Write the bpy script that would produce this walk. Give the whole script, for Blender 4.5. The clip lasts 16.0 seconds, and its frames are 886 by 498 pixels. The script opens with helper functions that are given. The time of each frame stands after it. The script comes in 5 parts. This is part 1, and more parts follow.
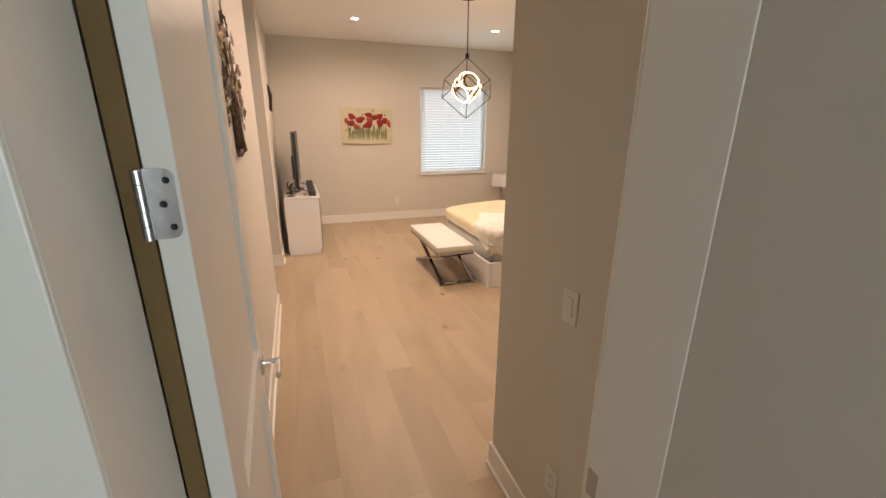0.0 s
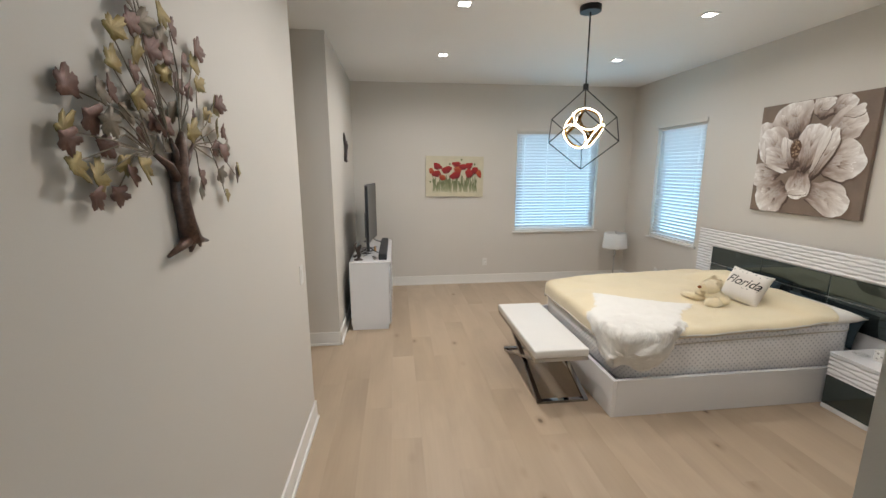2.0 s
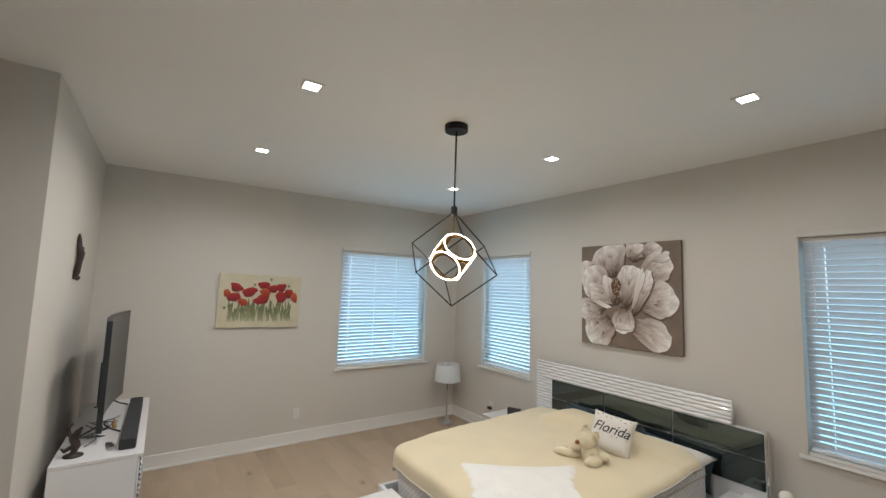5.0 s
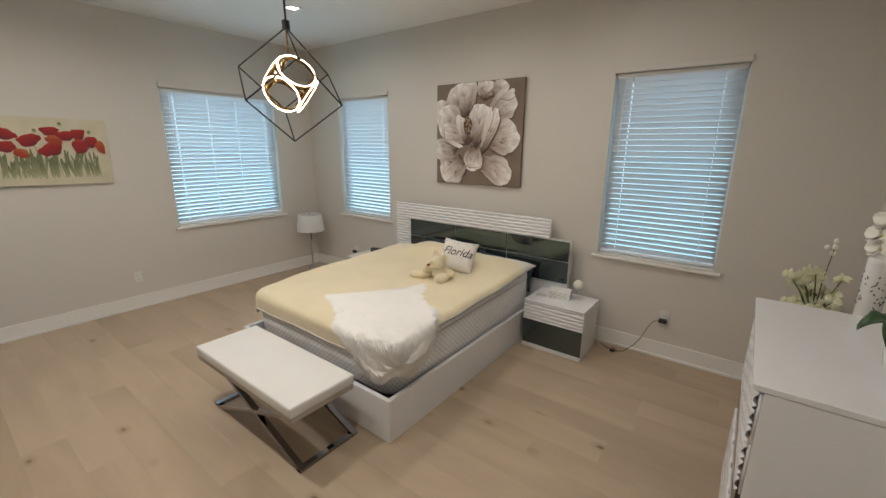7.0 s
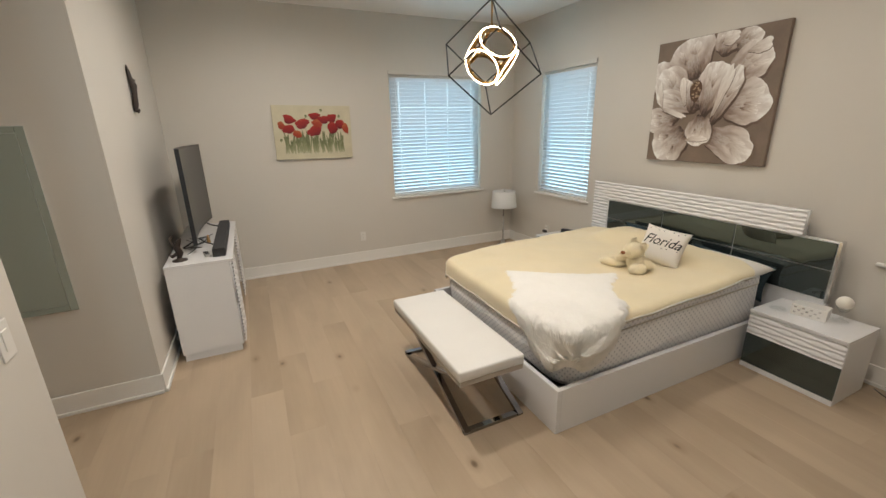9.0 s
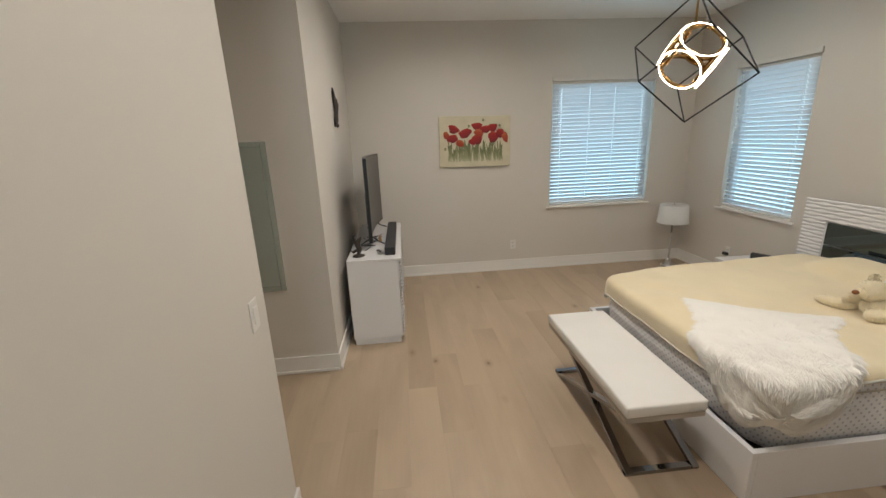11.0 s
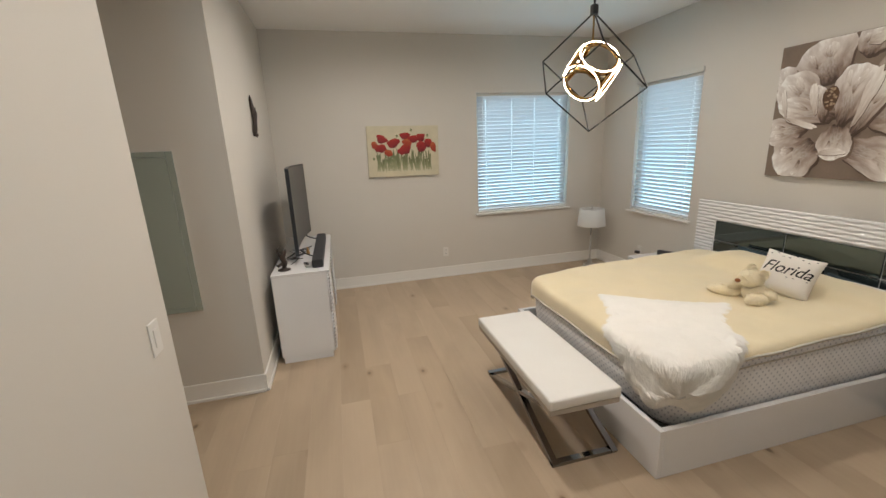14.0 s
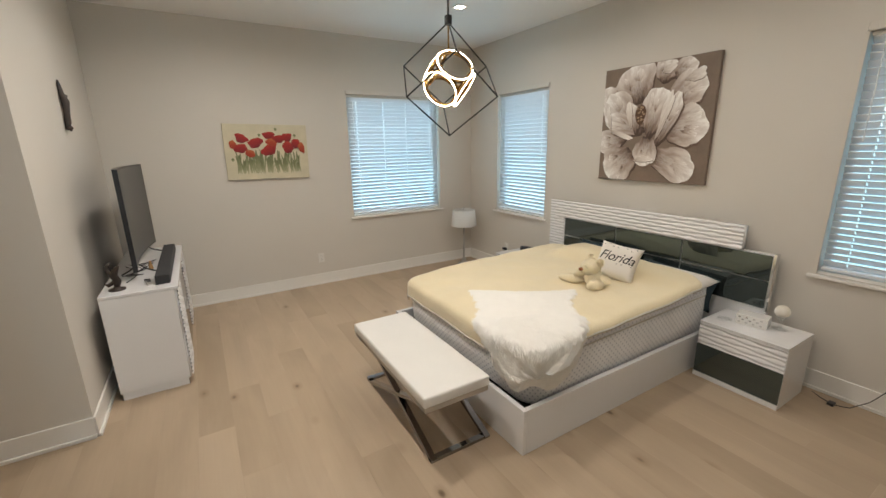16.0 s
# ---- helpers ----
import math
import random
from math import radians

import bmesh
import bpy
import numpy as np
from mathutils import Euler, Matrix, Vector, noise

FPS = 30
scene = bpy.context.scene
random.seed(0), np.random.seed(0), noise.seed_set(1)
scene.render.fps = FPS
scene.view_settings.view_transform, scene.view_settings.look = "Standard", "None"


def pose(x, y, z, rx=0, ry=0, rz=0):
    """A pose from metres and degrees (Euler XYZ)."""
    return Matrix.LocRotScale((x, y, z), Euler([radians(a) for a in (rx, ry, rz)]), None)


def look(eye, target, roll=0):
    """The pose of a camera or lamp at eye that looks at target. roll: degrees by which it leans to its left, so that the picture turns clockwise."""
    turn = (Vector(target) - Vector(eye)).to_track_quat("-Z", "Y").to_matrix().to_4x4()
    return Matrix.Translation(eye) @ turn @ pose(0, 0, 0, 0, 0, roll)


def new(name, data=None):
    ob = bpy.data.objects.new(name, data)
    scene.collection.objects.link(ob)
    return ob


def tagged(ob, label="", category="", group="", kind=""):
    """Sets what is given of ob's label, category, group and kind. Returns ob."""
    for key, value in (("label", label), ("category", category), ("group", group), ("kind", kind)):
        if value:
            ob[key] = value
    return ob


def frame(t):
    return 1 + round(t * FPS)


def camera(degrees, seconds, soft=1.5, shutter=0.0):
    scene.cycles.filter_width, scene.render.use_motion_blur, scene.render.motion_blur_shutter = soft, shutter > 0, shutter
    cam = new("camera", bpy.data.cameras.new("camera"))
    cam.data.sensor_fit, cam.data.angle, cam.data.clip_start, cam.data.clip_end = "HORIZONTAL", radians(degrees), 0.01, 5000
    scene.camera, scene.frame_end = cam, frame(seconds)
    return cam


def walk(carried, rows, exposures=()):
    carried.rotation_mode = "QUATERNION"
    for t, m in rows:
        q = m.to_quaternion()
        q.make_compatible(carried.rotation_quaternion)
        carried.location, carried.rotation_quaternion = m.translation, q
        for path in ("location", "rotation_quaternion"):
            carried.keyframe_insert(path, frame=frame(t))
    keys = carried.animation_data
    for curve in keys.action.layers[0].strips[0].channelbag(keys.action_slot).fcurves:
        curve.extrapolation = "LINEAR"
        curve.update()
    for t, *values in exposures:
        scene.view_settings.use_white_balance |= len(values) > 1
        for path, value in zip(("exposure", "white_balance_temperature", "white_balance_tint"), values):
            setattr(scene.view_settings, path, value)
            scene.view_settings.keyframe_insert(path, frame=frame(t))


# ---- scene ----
cam = camera(95.1, 16.0)
PATH = [
    (0, (0.971, 3.586, 1.664), (1.615, 5.386, 1.076), 0.4),
    (0.5, (1.137, 3.878, 1.656), (1.566, 5.742, 1.073), 0.1),
    (1, (1.167, 4.192, 1.666), (1.482, 6.095, 1.138), 0.1),
    (1.5, (1.203, 4.467, 1.694), (1.458, 6.4, 1.249), -0.1),
    (2, (1.292, 4.742, 1.725), (1.518, 6.692, 1.342), -0.1),
    (2.5, (1.288, 5.023, 1.73), (1.608, 6.977, 1.447), -0.0),
    (3, (1.242, 5.317, 1.763), (1.668, 7.268, 1.66), -0.1),
    (3.2, (1.26, 5.411, 1.788), (1.72, 7.357, 1.772), -0.1),
    (5.3, (1.237, 5.797, 1.849), (2.451, 7.377, 2.024), 0.7),
    (5.5, (1.236, 5.801, 1.836), (2.503, 7.347, 1.903), 0.6),
    (6, (1.234, 5.787, 1.786), (2.589, 7.248, 1.61), 0.6),
    (6.5, (1.279, 5.747, 1.74), (2.72, 7.081, 1.361), 0.5),
    (7, (1.328, 5.708, 1.712), (2.873, 6.878, 1.217), 0.5),
    (7.5, (1.383, 5.648, 1.716), (2.979, 6.715, 1.158), 0.5),
    (8, (1.41, 5.673, 1.707), (2.85, 6.945, 1.154), 0.1),
    (8.5, (1.401, 5.725, 1.669), (2.532, 7.274, 1.102), -0.1),
    (9, (1.43, 5.74, 1.672), (2.238, 7.474, 1.09), -1.3),
    (9.5, (1.433, 5.786, 1.662), (1.952, 7.632, 1.095), -2.7),
    (10, (1.366, 5.805, 1.686), (1.648, 7.707, 1.135), -3.1),
    (10.2, (1.334, 5.816, 1.693), (1.534, 7.73, 1.147), -3.0),
    (12.3, (1.269, 5.811, 1.709), (1.435, 7.741, 1.212), -2.1),
    (12.5, (1.295, 5.8, 1.692), (1.504, 7.729, 1.208), -2.1),
    (13, (1.329, 5.806, 1.69), (1.657, 7.717, 1.201), -2.2),
    (13.5, (1.349, 5.802, 1.704), (1.762, 7.693, 1.202), -2.4),
    (14, (1.358, 5.79, 1.691), (1.828, 7.669, 1.191), -2.4),
    (14.5, (1.367, 5.79, 1.692), (1.926, 7.643, 1.187), -2.0),
    (15, (1.372, 5.778, 1.696), (2.074, 7.581, 1.191), -1.5),
    (15.5, (1.412, 5.771, 1.699), (2.269, 7.506, 1.191), -1.2),
    (16, (1.443, 5.775, 1.68), (2.434, 7.439, 1.179), -1.0),
]
EXPOSURES = [(0.0, 0.20, 8700, 30), (0.5, 0.21, 7500, 16), (1.0, 0.18, 6750, 13), (1.5, 0.06, 6330, 11), (2.0, 0.01, 5980, 11), (2.5, -0.01, 5870, 11), (3.2, -0.12, 5830, 11), (5.3, -0.24, 5950, 10), (5.8, -0.22, 6050, 11), (6.5, -0.31, 6150, 11), (7.5, -0.32, 6300, 11), (8.5, -0.22, 6380, 11), (9.0, -0.11, 6480, 11), (10.2, -0.28, 6380, 11), (12.5, -0.31, 6400, 12), (13.5, -0.22, 6400, 12), (16.0, -0.12, 6420, 11)]
walk(cam, [(t, look(eye, target, roll)) for t, eye, target, roll in PATH], EXPOSURES)

# ---- world, sun and lamps ----
world = bpy.data.worlds.new("sky_world")
scene.world = world
world.use_nodes = True
wn = world.node_tree
sky = wn.nodes.new("ShaderNodeTexSky")
sky.sky_type = "NISHITA"
sky.sun_disc = False
sky.sun_elevation, sky.sun_rotation = radians(48), radians(205)
wn.links.new(sky.outputs[0], wn.nodes["Background"].inputs[0])
wn.nodes["Background"].inputs[1].default_value = 0.13
sun_data = bpy.data.lights.new("sun", "SUN")
sun_data.energy, sun_data.angle, sun_data.color = 2.2, radians(0.6), (1.0, 0.96, 0.9)
sun = new("sun", sun_data)
sun.matrix_basis = look((0, 0, 20), (0.2, 9.5, 8.0))


def area_lamp(name, m, sx, sy, watts, colour, spread=180):
    d = bpy.data.lights.new(name, "AREA")
    d.shape, d.size, d.size_y, d.energy, d.color, d.spread = "RECTANGLE", sx, sy, watts, colour, radians(spread)
    ob = new(name, d)
    ob.matrix_basis = m
    return ob


CEIL = 2.925
SPOTS = [(x, y) for x in (1.828, 3.785) for y in (6.61, 7.967, 9.324)]
for sx, sy in SPOTS:
    # the row over the bed is dimmed lower than the row over the walkway
    area_lamp("spot_beam", pose(sx, sy, CEIL - 0.012), 0.07, 0.07, 16.5 if sx < 2 else (7.5 if sy < 7 else 8.5), (1.0, 0.92, 0.82), 165)
# daylight that stands in the window openings, outside the blinds
DAY = (0.44, 0.79, 1.0)
area_lamp("window_daylight", pose(3.73, 11.4, 1.75, -90), 3.0, 3.1, 100, DAY)
area_lamp("window_daylight", pose(5.55, 9.68, 1.75, 0, 90), 3.1, 2.6, 82, DAY)
area_lamp("window_daylight", pose(5.55, 6.27, 1.75, 0, 90), 3.1, 2.6, 48, DAY)
area_lamp("window_daylight", pose(1.36, 2.12, 1.6, 90), 0.5, 1.3, 16, (0.50, 0.82, 1.0))


# ---- materials ----
def tree_of(name):
    m = bpy.data.materials.new(name)
    m.use_nodes = True
    return m, m.node_tree, m.node_tree.nodes["Principled BSDF"]


def noise_node(nt, scale, detail=4, stretch=(1, 1, 1), coords="Object"):
    tc, mp, n = nt.nodes.new("ShaderNodeTexCoord"), nt.nodes.new("ShaderNodeMapping"), nt.nodes.new("ShaderNodeTexNoise")
    mp.inputs["Scale"].default_value = stretch
    n.inputs["Scale"].default_value, n.inputs["Detail"].default_value = scale, detail
    nt.links.new(tc.outputs[coords], mp.inputs[0])
    nt.links.new(mp.outputs[0], n.inputs["Vector"])
    return n.outputs["Fac"]


def ramp(nt, fac, stops):
    r = nt.nodes.new("ShaderNodeValToRGB")
    e = r.color_ramp.elements
    while len(e) < len(stops):
        e.new(0.5)
    for el, (p, c) in zip(e, stops):
        el.position, el.color = p, (*c, 1)
    nt.links.new(fac, r.inputs[0])
    return r.outputs[0]


def mix(nt, a, b, fac, kind="MIX"):
    m = nt.nodes.new("ShaderNodeMix")
    m.data_type, m.blend_type = "RGBA", kind
    for sock, v in ((m.inputs[0], fac), (m.inputs[6], a), (m.inputs[7], b)):
        if isinstance(v, (int, float)):
            sock.default_value = v
        elif isinstance(v, tuple):
            sock.default_value = (*v, 1)
        else:
            nt.links.new(v, sock)
    return m.outputs[2]


def bump(nt, bsdf, fac, strength, dist):
    b = nt.nodes.new("ShaderNodeBump")
    b.inputs["Strength"].default_value, b.inputs["Distance"].default_value = strength, dist
    nt.links.new(fac, b.inputs["Height"])
    nt.links.new(b.outputs[0], bsdf.inputs["Normal"])


def surface(name, colour, rough=0.5, metal=0.0, var=0.08, scale=3.0, grain=120.0, relief=0.1, depth=0.001, coat=0.0, spec=0.5, sheen=0.0):
    """A painted, lacquered or cloth surface: colour that drifts at two scales, uneven gloss and a fine relief."""
    m, nt, b = tree_of(name)
    big, fine = noise_node(nt, scale), noise_node(nt, grain, 6)
    lo, hi = tuple(c * (1 - var) for c in colour), tuple(min(1, c * (1 + var)) for c in colour)
    c = mix(nt, ramp(nt, big, [(0.3, lo), (0.7, hi)]), ramp(nt, fine, [(0.3, lo), (0.7, hi)]), 0.35)
    nt.links.new(c, b.inputs["Base Color"])
    r = nt.nodes.new("ShaderNodeMapRange")
    r.inputs["To Min"].default_value, r.inputs["To Max"].default_value = rough * 0.85, min(1, rough * 1.15)
    nt.links.new(big, r.inputs["Value"])
    nt.links.new(r.outputs[0], b.inputs["Roughness"])
    b.inputs["Metallic"].default_value = metal
    b.inputs["Specular IOR Level"].default_value = spec
    b.inputs["Coat Weight"].default_value, b.inputs["Coat Roughness"].default_value = coat, 0.05
    b.inputs["Sheen Weight"].default_value = sheen
    if relief:
        bump(nt, b, fine, relief, depth)
    return m


def glowing(name, colour, strength):
    m, nt, b = tree_of(name)
    b.inputs["Base Color"].default_value = (*colour, 1)
    b.inputs["Emission Color"].default_value = (*colour, 1)
    b.inputs["Emission Strength"].default_value = strength
    return m


WALL = surface("wall_paint", (0.635, 0.60, 0.545), 0.62, var=0.02, scale=1.2, grain=260, relief=0.12, depth=0.0012)
CEILING = surface("ceiling_paint", (0.86, 0.845, 0.82), 0.7, var=0.015, scale=1.0, grain=200, relief=0.15, depth=0.0015)
TRIM = surface("trim_paint", (0.80, 0.78, 0.74), 0.35, var=0.02, grain=90, relief=0.05)
LACQUER = surface("white_lacquer", (0.79, 0.79, 0.80), 0.14, var=0.015, scale=2, grain=60, relief=0.02, coat=0.5)
CHROME = surface("chrome", (0.78, 0.78, 0.79), 0.07, 1.0, var=0.05, grain=80, relief=0.01)
NICKEL = surface("brushed_nickel", (0.55, 0.54, 0.52), 0.28, 1.0, var=0.1, grain=400, relief=0.05)
GOLD = surface("brushed_gold", (0.50, 0.32, 0.13), 0.25, 1.0, var=0.08, grain=300, relief=0.04)
BLACK_METAL = surface("black_metal", (0.02, 0.02, 0.021), 0.4, 0.6, var=0.2, grain=200, relief=0.05)
BLACK_PLASTIC = surface("black_plastic", (0.022, 0.022, 0.024), 0.35, var=0.2, grain=300, relief=0.08)
BLACK_CLOTH = surface("speaker_cloth", (0.035, 0.035, 0.038), 0.85, var=0.2, grain=700, relief=0.4)
# plain chrome darkened: the dark reflection under the bench is in its colour
CHROME_REFLECTING_DARK = surface("chrome_with_dark_reflection", (0.30, 0.30, 0.31), 0.06, 1.0, var=0.05, grain=80, relief=0.01)
LEATHER = surface("white_leatherette", (0.74, 0.725, 0.69), 0.42, var=0.03, scale=4, grain=240, relief=0.25, depth=0.001)
LEATHER_SIDE = surface("taupe_fabric_band", (0.46, 0.41, 0.35), 0.75, var=0.06, grain=300, relief=0.3)
BLANKET = surface("pale_yellow_fleece", (0.78, 0.675, 0.455), 0.95, var=0.06, scale=3.5, grain=220, relief=0.5, depth=0.004, sheen=0.4)
BLANKET_HEM = surface("grey_hem", (0.60, 0.56, 0.50), 0.85, var=0.08, grain=300, relief=0.3)
FUR = surface("white_sheepskin", (0.89, 0.87, 0.82), 0.9, var=0.03, scale=9, grain=140, relief=0.2, depth=0.002, sheen=0.3)
PLUSH = surface("cream_plush", (0.86, 0.77, 0.56), 0.95, var=0.1, scale=14, grain=170, relief=0.8, depth=0.004, sheen=0.4)
NOSE = surface("brown_nose", (0.28, 0.10, 0.03), 0.6, var=0.15)
COTTON = surface("white_cotton", (0.80, 0.76, 0.70), 0.9, var=0.03, grain=500, relief=0.35)
TEAL = surface("dark_teal_pillowcase", (0.024, 0.046, 0.06), 0.8, var=0.15, grain=300, relief=0.4)
INK = surface("black_ink", (0.015, 0.014, 0.014), 0.7, var=0.1)
SHADE = surface("lamp_shade_cloth", (0.66, 0.66, 0.64), 0.8, var=0.03, grain=500, relief=0.3)
SLAT = surface("white_blind_slat", (0.90, 0.90, 0.91), 0.4, var=0.02, grain=60, relief=0.05)
_nt = SLAT.node_tree
_tr, _mx = _nt.nodes.new("ShaderNodeBsdfTranslucent"), _nt.nodes.new("ShaderNodeMixShader")
_tr.inputs[0].default_value, _mx.inputs[0].default_value = (0.88, 0.88, 0.90, 1), 0.20
_nt.links.new(_nt.nodes["Principled BSDF"].outputs[0], _mx.inputs[1])
_nt.links.new(_tr.outputs[0], _mx.inputs[2])
_nt.links.new(_mx.outputs[0], _nt.nodes["Material Output"].inputs[0])
VALANCE = surface("blind_valance", (0.64, 0.61, 0.56), 0.45, var=0.02)
CORD = surface("blind_cord", (0.85, 0.85, 0.84), 0.8, var=0.05)
VINYL = surface("white_window_vinyl", (0.8, 0.81, 0.8), 0.35, var=0.03)
STONE_POT = surface("white_ceramic", (0.80, 0.79, 0.76), 0.22, var=0.03, coat=0.3)
LEAF = surface("orchid_leaf", (0.035, 0.085, 0.03), 0.35, var=0.3, scale=20, grain=150, relief=0.15)
STEM = surface("green_stem", (0.10, 0.13, 0.04), 0.6, var=0.2, scale=30)
STICK = surface("brown_stake", (0.06, 0.045, 0.025), 0.7, var=0.25, scale=30)
PETAL = surface("white_petal", (0.84, 0.82, 0.75), 0.6, var=0.05, scale=30, grain=300, relief=0.2)
PETAL_CREAM = surface("cream_green_petal", (0.74, 0.74, 0.50), 0.6, var=0.12, scale=30, grain=300, relief=0.2)
PETAL_HEART = surface("petal_heart", (0.75, 0.58, 0.14), 0.6, var=0.15, scale=40)
BARK = surface("bronzed_trunk", (0.105, 0.062, 0.045), 0.36, 0.5, var=0.75, scale=30, grain=90, relief=0.5, depth=0.004)
LEAF_GOLD = surface("gilt_leaf", (0.27, 0.205, 0.075), 0.5, 0.35, var=0.3, scale=30, grain=120, relief=0.3)
LEAF_BROWN = surface("bronze_leaf", (0.15, 0.082, 0.062), 0.5, 0.35, var=0.35, scale=30, grain=120, relief=0.3)
LEAF_SILVER = surface("pewter_leaf", (0.20, 0.165, 0.12), 0.5, 0.35, var=0.25, scale=30, grain=120, relief=0.3)
DARK_WOOD = surface("dark_carved_wood", (0.028, 0.017, 0.012), 0.5, var=0.4, scale=25, grain=120, relief=0.4, depth=0.003)
CANDLE = surface("ivory_wax", (0.8, 0.76, 0.68), 0.6, var=0.04, scale=20)
PLATE = surface("white_switch_plate", (0.73, 0.71, 0.67), 0.3, var=0.02)
BROWN_STRIP = surface("brown_gap_strip", (0.20, 0.115, 0.045), 0.8, var=0.15, scale=6)
# near black: the shade inside gaps and holes, put into the colour
GAP_SHADE = surface("gap_and_hole_shade", (0.03, 0.03, 0.032), 0.9, var=0.2)
TAN = surface("tan_tassel", (0.45, 0.26, 0.11), 0.8, var=0.2, scale=40)
BLUE_TISSUE = surface("pale_blue_tissue", (0.45, 0.58, 0.66), 0.85, var=0.1, scale=20)
HINGE = surface("satin_hinge_steel", (0.46, 0.46, 0.47), 0.3, 1.0, var=0.15, scale=25, grain=250, relief=0.06)
SPOT_GLOW = glowing("spot_lens", (1.0, 0.93, 0.82), 30)
LED_GLOW = glowing("led_tube", (1.0, 0.80, 0.54), 56)
GRASS = surface("lawn", (0.06, 0.11, 0.03), 0.9, var=0.4, scale=0.6, grain=30, relief=0.5, depth=0.02)


def smoked_glass():
    m, nt, b = tree_of("smoked_mirror_glass")
    n = noise_node(nt, 2.0)
    nt.links.new(ramp(nt, n, [(0.3, (0.10, 0.125, 0.125)), (0.7, (0.115, 0.14, 0.14))]), b.inputs["Base Color"])
    b.inputs["Metallic"].default_value, b.inputs["Roughness"].default_value = 0.85, 0.03
    return m


def mirror_glass():
    m, nt, b = tree_of("mirror_silver")
    n = noise_node(nt, 1.5)
    nt.links.new(ramp(nt, n, [(0.3, (0.66, 0.78, 0.76)), (0.7, (0.70, 0.82, 0.80))]), b.inputs["Base Color"])
    b.inputs["Metallic"].default_value, b.inputs["Roughness"].default_value = 1.0, 0.02
    return m


def clear_glass():
    m, nt, b = tree_of("clear_glass")
    b.inputs["Base Color"].default_value = (0.95, 0.98, 0.97, 1)
    b.inputs["Transmission Weight"].default_value, b.inputs["Roughness"].default_value = 1.0, 0.01
    return m


def thin_glass():
    """Thin blown glass: mostly see-through, with a clear gloss."""
    m, nt, b = tree_of("thin_blown_glass")
    tr, gl, mx = (nt.nodes.new("ShaderNode" + k) for k in ("BsdfTransparent", "BsdfGlossy", "MixShader"))
    tr.inputs[0].default_value, gl.inputs["Roughness"].default_value = (0.97, 0.98, 0.98, 1), 0.03
    mx.inputs[0].default_value = 0.09
    for a, c in ((tr.outputs[0], mx.inputs[1]), (gl.outputs[0], mx.inputs[2]), (mx.outputs[0], nt.nodes["Material Output"].inputs[0])):
        nt.links.new(a, c)
    return m


THIN_GLASS = thin_glass()


def oak_boards():
    """Pale wide oak boards: a tone of its own for each board, long grain, scattered knots."""
    m, nt, b = tree_of("pale_oak")
    info = nt.nodes.new("ShaderNodeObjectInfo")
    tc, mp = nt.nodes.new("ShaderNodeTexCoord"), nt.nodes.new("ShaderNodeMapping")
    off = nt.nodes.new("ShaderNodeCombineXYZ")
    mul = nt.nodes.new("ShaderNodeMath")
    mul.operation, mul.inputs[1].default_value = "MULTIPLY", 37.0
    nt.links.new(info.outputs["Random"], mul.inputs[0])
    nt.links.new(mul.outputs[0], off.inputs[0])
    nt.links.new(mul.outputs[0], off.inputs[1])
    nt.links.new(off.outputs[0], mp.inputs["Location"])
    nt.links.new(tc.outputs["Object"], mp.inputs[0])

    def tex(scale, stretch, detail=5, dist=0.0):
        mp2, n = nt.nodes.new("ShaderNodeMapping"), nt.nodes.new("ShaderNodeTexNoise")
        mp2.inputs["Scale"].default_value = stretch
        n.inputs["Scale"].default_value, n.inputs["Detail"].default_value, n.inputs["Distortion"].default_value = scale, detail, dist
        nt.links.new(mp.outputs[0], mp2.inputs[0])
        nt.links.new(mp2.outputs[0], n.inputs["Vector"])
        return n.outputs["Fac"]

    tone = ramp(nt, info.outputs["Random"], [(0.0, (0.41, 0.318, 0.222)), (0.5, (0.45, 0.352, 0.250)), (1.0, (0.485, 0.384, 0.277))])
    cloud = ramp(nt, tex(2.2, (1.6, 0.45, 1), 3, 0.6), [(0.3, (0.88, 0.87, 0.86)), (0.7, (1.06, 1.06, 1.06))])
    grain = ramp(nt, tex(60, (1.0, 0.035, 1), 6, 0.5), [(0.35, (0.98, 0.977, 0.972)), (0.65, (1.01, 1.01, 1.01))])
    c = mix(nt, mix(nt, tone, cloud, 1.0, "MULTIPLY"), grain, 1.0, "MULTIPLY")
    v, mp3 = nt.nodes.new("ShaderNodeTexVoronoi"), nt.nodes.new("ShaderNodeMapping")
    mp3.inputs["Scale"].default_value = (1.0, 0.6, 1)
    v.inputs["Scale"].default_value, v.inputs["Randomness"].default_value = 3.4, 1.0
    nt.links.new(mp.outputs[0], mp3.inputs[0])
    nt.links.new(mp3.outputs[0], v.inputs["Vector"])
    knot = ramp(nt, v.outputs["Distance"], [(0.0, (0.25, 0.21, 0.18)), (0.035, (0.42, 0.38, 0.34)), (0.07, (0.86, 0.84, 0.82)), (0.15, (1, 1, 1))])
    keep = ramp(nt, tex(0.9, (1, 1, 1), 0), [(0.30, (0, 0, 0)), (0.38, (1, 1, 1))])
    c = mix(nt, c, mix(nt, c, knot, 1.0, "MULTIPLY"), keep)
    nt.links.new(c, b.inputs["Base Color"])
    b.inputs["Roughness"].default_value = 0.42
    b.inputs["Specular IOR Level"].default_value = 0.4
    bump(nt, b, tex(90, (1.0, 0.03, 1), 4), 0.07, 0.001)
    return m


